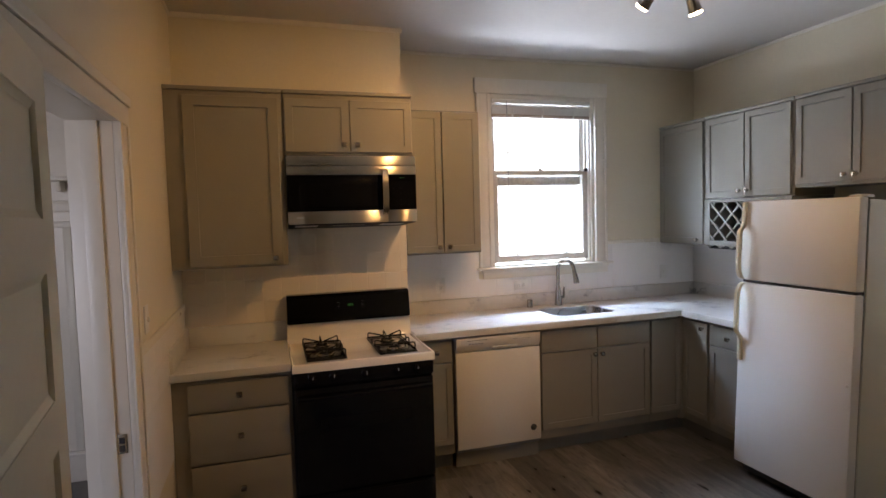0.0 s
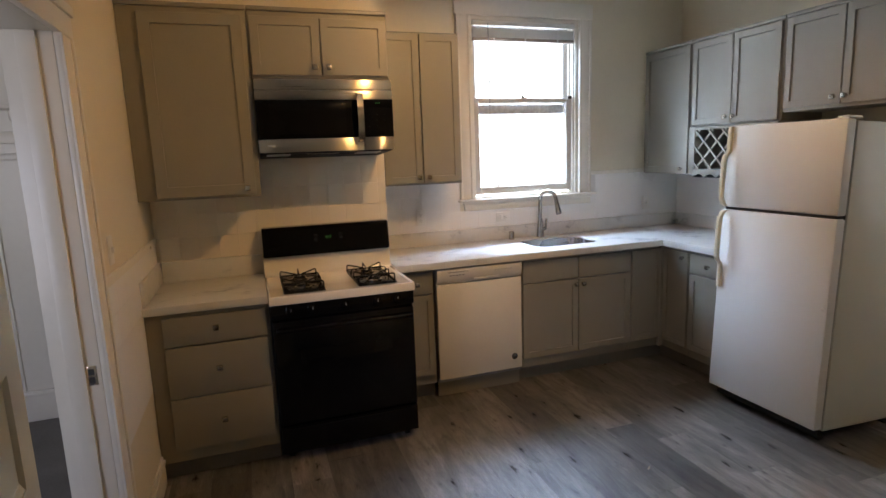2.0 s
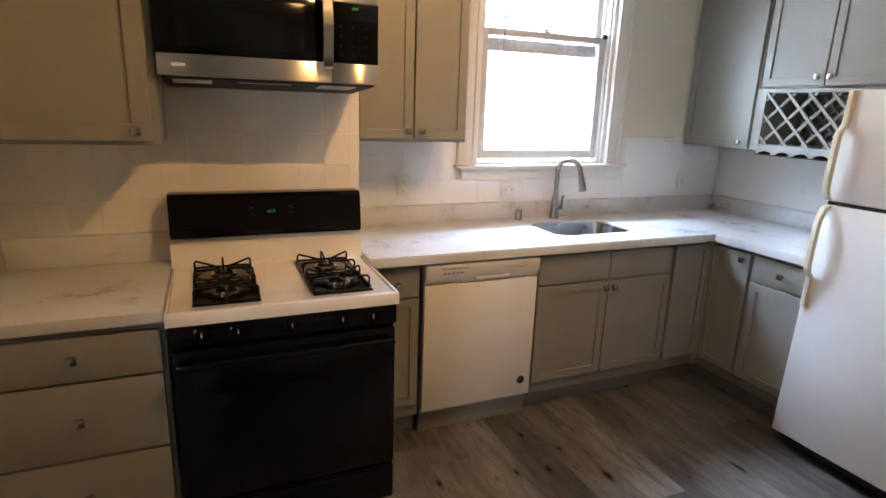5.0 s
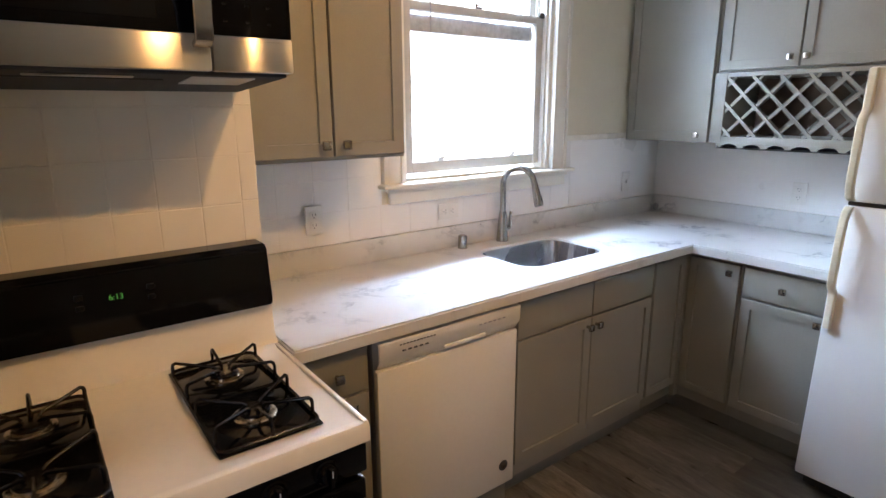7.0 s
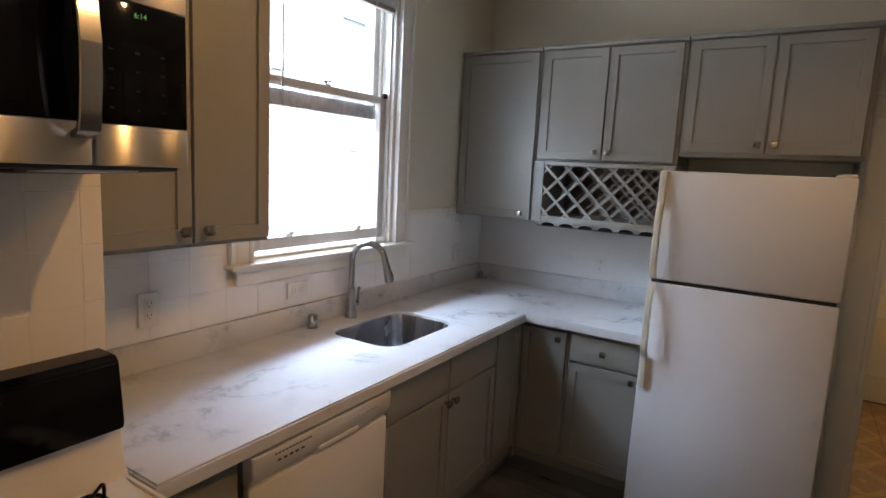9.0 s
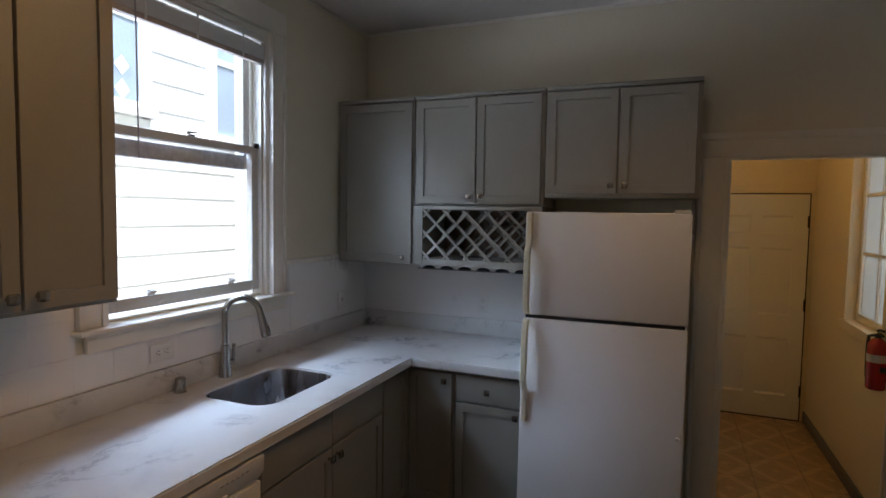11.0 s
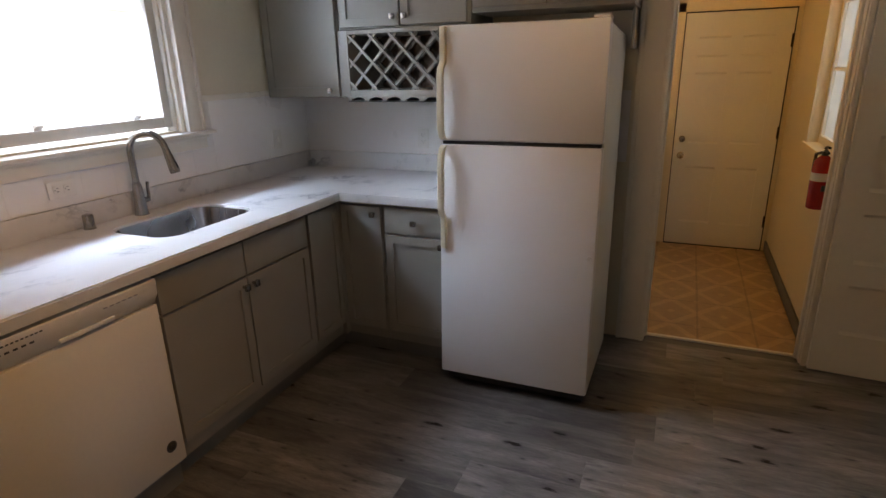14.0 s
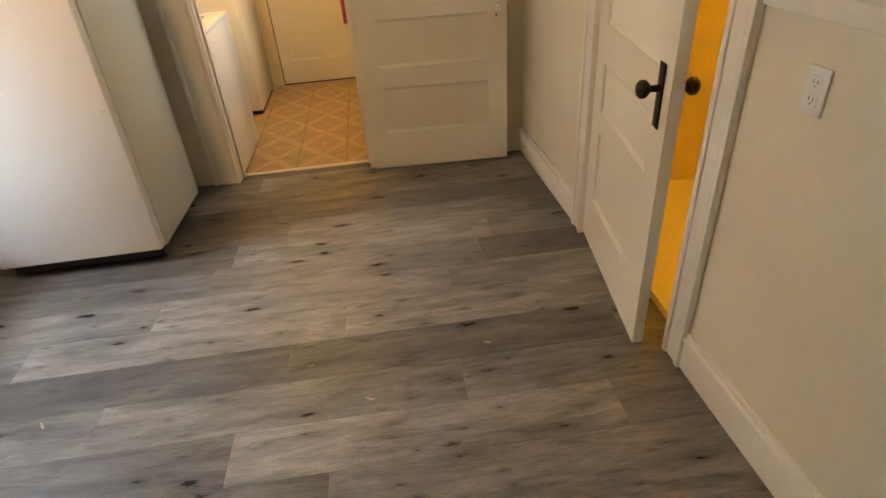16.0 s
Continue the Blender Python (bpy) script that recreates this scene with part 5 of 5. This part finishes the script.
ext = thing("fire_extinguisher", "red fire extinguisher hung on the wall", "fire extinguisher", at(3.882, 1.118, 0.778))
bm = bmesh.new()
lathe(bm, [(0.040, 0), (0.046, 0.006), (0.047, 0.02), (0.047, 0.22), (0.042, 0.25), (0.026, 0.272), (0.015, 0.28)])
part("cylinder", bm, RED, ext)
bm = bmesh.new()
lathe(bm, [(0.0475, 0.15), (0.0477, 0.152), (0.0477, 0.19), (0.0475, 0.192)])
part("paper_label", bm, LABEL, ext, "white instruction label")
bm = bmesh.new()
rod(bm, (0, 0, 0.278), (0, 0, 0.30), 0.016)
tube(bm, [(0.01, 0, 0.30), (-0.02, 0, 0.308), (-0.075, 0, 0.300)], 0.007, 8)
tube(bm, [(0.01, 0, 0.315), (-0.02, 0, 0.325), (-0.08, 0, 0.328)], 0.007, 8)
part("valve_handle", bm, RUBBER, ext)
bm = bmesh.new()
tube(bm, [(0.01, 0.015, 0.292), (0.045, 0.03, 0.28), (0.058, 0.03, 0.22), (0.056, 0.03, 0.10), (0.05, 0.03, 0.05)], 0.008, 8)
part("hose", bm, RUBBER, ext)
part("bracket", B((-0.06, 0.06, -0.06, -0.048, 0.09, 0.14), (-0.053, -0.047, -0.048, 0.0, 0.10, 0.13), (0.047, 0.053, -0.048, 0.0, 0.10, 0.13)), RUBBER, ext)

structure("backdrop", B((3.75, 5.6, LY0 - 0.62, LY0 - 0.6, 0.2, 3.0)), glow("pale_daylight", (0.72, 0.90, 1.0), 0.35), "pale daylight beyond the laundry window", "backdrop")
dry = thing("clothes_dryer", "white clothes dryer in the laundry", "dryer", at(3.80, 1.915, LZ))
part("cabinet", B((0, 0.60, 0, 0.66, 0.02, 0.86), bevel=0.008), ENAMEL, dry)
part("base", B((0.02, 0.58, 0.02, 0.64, 0, 0.025)), GASKET, dry)
part("top", B((-0.004, 0.604, -0.004, 0.664, 0.855, 0.882), bevel=0.008), ENAMEL, dry)
part("front_edge", B((-0.007, -0.003, 0.01, 0.65, 0.80, 0.868), bevel=0.001), GREYP, dry, "grey control strip")
part("lint_slot", B((0.28, 0.44, 0.10, 0.125, 0.880, 0.885)), GASKET, dry)
wash = thing("washing_machine", "cream top-loading washing machine with dial", "washing machine", at(4.99, 1.965, LZ))
part("cabinet", B((0, 0.68, 0, 0.66, 0.03, 0.90), bevel=0.008), ALMOND, wash)
part("base", B((0.02, 0.66, 0.01, 0.64, 0, 0.035)), GASKET, wash)
part("lid", B((0.06, 0.50, 0.05, 0.61, 0.898, 0.915), bevel=0.007), ALMOND, wash)
cons = part("console", B((0.54, 0.68, 0.01, 0.65, 0.90, 1.075), bevel=0.012), ALMOND, wash)
bm = bmesh.new()
lathe(bm, [(0.030, 0.0), (0.034, -0.006), (0.034, -0.016), (0.020, -0.024)], (0.54, 0.09, 1.01), "X")
part("dial", bm, CREAM, cons)
bm = bmesh.new()
lathe(bm, [(0.043, 0.0), (0.043, -0.003), (0.036, -0.004)], (0.5395, 0.09, 1.01), "X")
part("dial_ring", bm, GREYP, cons)
bm = bmesh.new()
tube(bm, [(0.02, -0.004, 0.86), (0.02, -0.014, 0.7), (0.06, -0.014, 0.62), (0.08, -0.01, 0.60)], 0.004, 6)
part("cord", bm, CREAM, wash)
valve = thing("supply_valve", "grey water valve box and pipe on the laundry wall", "pipe fitting")
bm = bmesh.new()
tube(bm, [(LX - 0.03, 2.10, 2.6), (LX - 0.03, 2.10, 1.15)], 0.014, 10)
part("pipe", bm, CONDUIT, valve)
bm = bmesh.new()
lathe(bm, [(0.045, -0.06), (0.055, -0.05), (0.055, 0.0)], (LX, 2.10, 1.10), "X")
part("box", bm, CONDUIT, valve)
bm = bmesh.new()
tube(bm, [(LX - 0.03, 2.10, 1.10), (LX - 0.03, 2.35, 1.10)], 0.012, 10)
part("elbow", bm, CONDUIT, valve)


def ceiling_bulb(name, label, x, y, z):
    c = thing(name, label, "ceiling light", at(x, y, z))
    bm = bmesh.new()
    lathe(bm, [(0.075, 0), (0.075, -0.015), (0.03, -0.03)])
    part("base", bm, PLASTIC, c)
    bm = bmesh.new()
    lathe(bm, [(0.014, -0.03), (0.018, -0.045), (0.032, -0.075), (0.032, -0.09), (0.018, -0.11), (0.004, -0.115)])
    part("bulb", bm, BULB, c)
    return c


ceiling_bulb("ceiling_light", "bare warm bulb on the laundry ceiling", 4.5, 1.9, 2.6)
ceiling_bulb("ceiling_light", "bare warm bulb in the closet", 2.2, -0.6, 2.5)

# ---- track light ----
track = thing("track_light", "nickel ceiling track light with lit spot heads", "ceiling light", at(0, 0, ZC))
bm = bmesh.new()
tube(bm, [(2.30, 2.54, -0.02), (2.05, 2.54, -0.02), (1.86, 2.49, -0.02), (1.61, 2.29, -0.02), (1.46, 2.14, -0.02), (1.32, 2.02, -0.02), (1.16, 1.86, -0.02)], 0.014, 10)
part("track_bar", bm, KNOB, track)
bm = bmesh.new()
lathe(bm, [(0.06, 0.0), (0.06, -0.02), (0.05, -0.026)], (1.73, 2.385, 0))
part("canopy", bm, KNOB, track)
for (x, y), aim, watts, cone in HEADS:
    eye = Vector((x, y, -0.13))
    d = (Vector(aim) - (eye + Vector((0, 0, ZC)))).normalized()
    bm = bmesh.new()
    rod(bm, (x, y, -0.025), (x, y, -0.11), 0.006)
    stem = part("stem", bm, KNOB, track)
    bm = bmesh.new()
    tube(bm, [eye - 0.05 * d, eye - 0.04 * d, eye + 0.02 * d, eye + 0.05 * d], [0.018, 0.028, 0.032, 0.036], 18)
    part("spot_head", bm, KNOB, track)
    bm = bmesh.new()
    tube(bm, [eye + 0.0505 * d, eye + 0.060 * d, eye + 0.064 * d, eye + 0.066 * d], [0.0345, 0.0345, 0.029, 0.010], 18)
    part("bulb", bm, BULB, track, "lit warm bulb")

# ---- switches and outlets ----


def plate(name, label, m, kind):
    o = thing(name, label, name.replace("_", " "), m)
    part("cover", B((-0.036, 0.036, -0.006, 0.0, -0.058, 0.058), bevel=0.003), PLASTIC, o)
    if kind == "outlet":
        for z in (-0.021, 0.021):
            s = part("socket", B((-0.017, 0.017, -0.008, -0.004, z - 0.015, z + 0.015), bevel=0.003), PLASTIC, o)
            part("slots", B((-0.008, -0.006, -0.0085, -0.007, z - 0.003, z + 0.007), (0.006, 0.008, -0.0085, -0.007, z - 0.003, z + 0.007), (-0.002, 0.002, -0.0085, -0.007, z - 0.011, z - 0.007)), INK, s)
    else:
        part("toggle", B((-0.006, 0.006, -0.016, -0.004, -0.012, 0.012), bevel=0.003), PLASTIC, o)
    return o


TOP = 0.012
plate("outlet", "white duplex outlet over the counter", at(1.232, YN - TOP - 0.002, 1.140), "outlet")
flat = Matrix.Rotation(radians(90), 4, "Y")
plate("outlet", "white duplex outlet set sideways below the window", at(1.905, YN - TOP - 0.002, 1.103, flat), "outlet")
plate("outlet", "white blank cover plate in the corner", at(3.262, YN - TOP - 0.002, 1.135), "switch")
plate("outlet", "white duplex outlet beside the refrigerator", at(XE - TOP - 0.002, 3.258, 1.126, EAST), "outlet")
plate("light_switch", "white light switch beside the doorway", at(XW, 2.60, 1.275, Matrix.Rotation(radians(90), 4, "Z")), "switch")
plate("outlet", "white duplex outlet on the south wall", at(1.46, YS + 0.004, 1.0, Matrix.Rotation(radians(182), 4, "Z")) @ Matrix.Diagonal((0.86, 1, 0.86, 1)), "outlet")

# ---- neighbour's house and the ground outside ----
structure("ground", B((-60, 60, 4.32, 70, -1.3, -1.2), (-60, 60, -70, 4.32, -1.3, -1.2)), GROUND, "concrete side yard and ground", "ground")
house = thing("neighbour_house", "white lap-sided neighbouring house beyond the window", "house")
HY = 5.9
part("wall", B((-4, 12, HY, HY + 6, -1.2, 7.0)), SIDING, house)
part("roof", B((-4.3, 12.3, HY - 0.35, HY + 6.3, 7.0, 7.25)), ROOFM, house)
for k in range(36):
    z = -1.1 + 0.222 * k
    bm = bmesh.new()
    q = [bm.verts.new((x, y, zz)) for x in (-4, 12) for y, zz in ((HY - 0.020, z), (HY - 0.006, z + 0.222), (HY, z + 0.222), (HY, z))]
    for a, b, c, d in ((0, 1, 5, 4), (1, 2, 6, 5), (3, 0, 4, 7)):
        bm.faces.new((q[a], q[b], q[c], q[d]))
    bm.faces.new((q[0], q[3], q[2], q[1])), bm.faces.new((q[4], q[5], q[6], q[7]))
    part("siding_board", bm, SIDING, house)


def house_window(x0, x1, z0, z1):
    w = part("window", B((x0 - 0.09, x0, HY - 0.06, HY, z0 - 0.1, z1 + 0.1), (x1, x1 + 0.09, HY - 0.06, HY, z0 - 0.1, z1 + 0.1), (x0, x1, HY - 0.06, HY, z1, z1 + 0.1), (x0 - 0.12, x1 + 0.12, HY - 0.09, HY, z0 - 0.1, z0), (x0, x1, HY - 0.045, HY - 0.02, (z0 + z1) / 2 - 0.025, (z0 + z1) / 2 + 0.025), bevel=0.004), SIDING, house)
    part("pane", B((x0, x1, HY - 0.032, HY - 0.028, z0, z1)), SLATE, w, "opaque pane with a blue-grey reflection in its colour")
    return w


hw = house_window(2.68, 3.28, 2.47, 3.7)
house_window(4.03, 4.60, 2.34, 3.6)
for i in range(3):
    for j in range(2):
        bm = bmesh.new()
        cx, cz, s = 2.86 + 0.14 * i, 2.55 + 0.17 * j, 0.06
        q = [bm.verts.new((cx + dx * s, HY - 0.034, cz + dz * s * 1.2)) for dx, dz in ((1, 0), (0, 1), (-1, 0), (0, -1))]
        f = bm.faces.new(q)
        e = bmesh.ops.extrude_face_region(bm, geom=[f])["geom"]
        bmesh.ops.translate(bm, verts=[v for v in e if isinstance(v, bmesh.types.BMVert)], vec=(0, -0.004, 0))
        part("diamond_pane", bm, SIDING, hw)
# unseen slab added to block the sun, its edge set to leave the siding lit
structure("roof", B((-3.5, 6.0, -1.7, 4.36, 3.05, 3.12)), ROOFM, "unseen roof slab that keeps the sun out", "roof")

# ---- tiles ----


def tiles(parent, mat, grout, axis, c, u0, u1, z0, z1, tw, th, side, skip=(), gap=0.0016, depth=0.008, beds=None):
    """Tiles on a wall plane c; axis says along which they run; side is the room's side."""
    lo, hi = sorted((c, c + side * depth * 0.86))
    for a, b, c0, c1 in beds or [(u0, u1, z0, z1)]:
        part("grout_bed", B((a, b, lo, hi, c0, c1) if axis == "x" else (lo, hi, a, b, c0, c1)), grout, parent)
    cache = {}
    z = z0
    while z < z1 - 0.004:
        h, u = min(th, z1 - z), u1
        while u > u0 + 0.004:
            w = min(tw, u - u0)
            key = (round(w, 4), round(h, 4))
            if not any(s[0] < u - w / 2 < s[1] and s[2] < z + h / 2 < s[3] for s in skip):
                if key not in cache:
                    bm = B((-w / 2 + gap / 2, w / 2 - gap / 2, -depth, 0, -h / 2 + gap / 2, h / 2 - gap / 2))
                    bmesh.ops.bevel(bm, geom=[e for e in bm.edges if all(v.co.y < -depth * 0.9 for v in e.verts)], offset=0.0016, segments=1, affect="EDGES")
                    me = bpy.data.meshes.new("tile")
                    bm.to_mesh(me)
                    bm.free()
                    me.materials.append(mat)
                    cache[key] = me
                ob = new("tile", cache[key])
                ob.parent = parent
                wob = Matrix.Rotation(radians(random.uniform(-0.35, 0.35)), 4, "X") @ Matrix.Rotation(radians(random.uniform(-0.35, 0.35)), 4, "Z")
                ob.matrix_local = (at(u - w / 2, c, z + h / 2) if axis == "x" else at(c, u - w / 2, z + h / 2, EAST if side < 0 else EAST.inverted())) @ wob
            u -= w
        z += h


tiles(wall_chimney, TILE, GROUT, "x", YC, XW + 0.003, XC - 0.048, 1.046, 1.628, 0.108, 0.1325, -1, [(XW, 0.1, 1.44, 1.7)])
tiles(wall_chimney, TILE, GROUT, "x", YC, XC - 0.048, XC, 0.92, 1.628, 0.048, 0.1325, -1, [])
tiles(wall_north, PTILE, PGROUT, "x", YN, XC + 0.003, 2.76, 1.029, 1.40, 0.152, 0.1325, -1, [(1.54, 2.74, 1.2, 1.5)], gap=0.0014, depth=0.006, beds=[(XC + 0.003, 1.553, 1.029, 1.40), (1.553, 2.702, 1.029, 1.166), (2.702, 2.76, 1.029, 1.40)])
structure("splash_panel", B((2.76, XE - 0.009, YN - 0.007, YN, 1.029, 1.40), (XE - 0.008, XE, 2.07, YN, 1.029, 1.40), bevel=0.002), PTILE, "smooth white painted splash panel", "backsplash")
structure("trim_splash", B((2.71, XE - 0.014, YN - 0.013, YN, 1.395, 1.425), (XE - 0.014, XE, 3.60, YN, 1.395, 1.425), bevel=0.004), TRIM, "white painted cap strip", "trim")
tiles(wall_west, PTILE, PGROUT, "y", XW, 2.42, YC - 0.003, 0.50, 1.15, 0.152, 0.1325, 1, [(2.3, 3.7, 0.0, 0.9)], gap=0.0014, depth=0.005)
structure("trim_west", B((XW, XW + 0.012, 2.42, YC - 0.009, 1.15, 1.19), bevel=0.004), TRIM, "white painted cap strip", "trim")

# ---- floor planks ----
PW, PL = 0.194, 1.22
cache = {}
cols = int(math.ceil((XE - XW) / PW)) + 1
for i in range(cols):
    x0, x1 = XW + 0.036 + PW * (i - 1), XW + 0.036 + PW * i
    x0, x1 = max(x0, XW - 0.02), min(x1, XE)
    if x1 - x0 < 0.01:
        continue
    y = -0.06 - random.uniform(0.1, 1.15)
    while y < YN:
        a, b = max(y, -0.06), min(y + PL, YN)
        y += PL
        if b - a < 0.02:
            continue
        key = (round(x1 - x0, 3), round(b - a, 3))
        if key not in cache:
            w, l = x1 - x0, b - a
            bm = B((-w / 2 + 0.0002, w / 2 - 0.0002, -l / 2 + 0.0002, l / 2 - 0.0002, -0.006, 0.0))
            bmesh.ops.bevel(bm, geom=[e for e in bm.edges if all(v.co.z > -0.001 for v in e.verts)], offset=0.0005, segments=1, affect="EDGES")
            me = bpy.data.meshes.new("plank")
            bm.to_mesh(me)
            bm.free()
            me.materials.append(PLANK)
            cache[key] = me
        ob = new("plank", cache[key])
        ob.parent = floor
        ob.location = ((x0 + x1) / 2, (a + b) / 2, random.uniform(-0.0002, 0.0002))

# ---- wood chips dropped on the floor ----
for x, y, turn, ln in ((1.82, 2.245, 35, 0.034), (1.73, 1.16, 70, 0.030), (1.92, 0.73, 80, 0.026)):
    chip = thing("wood_chip", "small curled wood chip lying on the floor", "wood chip", at(x, y, 0.0005, Matrix.Rotation(radians(turn), 4, "Z")), "wood chips on the floor")
    bm = bmesh.new()
    rows = []
    for k in range(6):
        u = k / 5 - 0.5
        h = 0.0012 + 0.010 * u * u + 0.0015 * math.sin(5 * u)
        w = 0.0042 * (1 - 1.3 * u * u)
        rows.append([bm.verts.new((ln * u, v, h + e)) for v, e in ((-w, 0.0008), (w, 0.0), (w, 0.0012), (-w, 0.002))])
    for p, q in zip(rows, rows[1:]):
        for k in range(4):
            bm.faces.new((p[k], p[(k + 1) % 4], q[(k + 1) % 4], q[k]))
    bm.faces.new(rows[0]), bm.faces.new(rows[-1])
    part("chip", bm, CHIPM, chip)
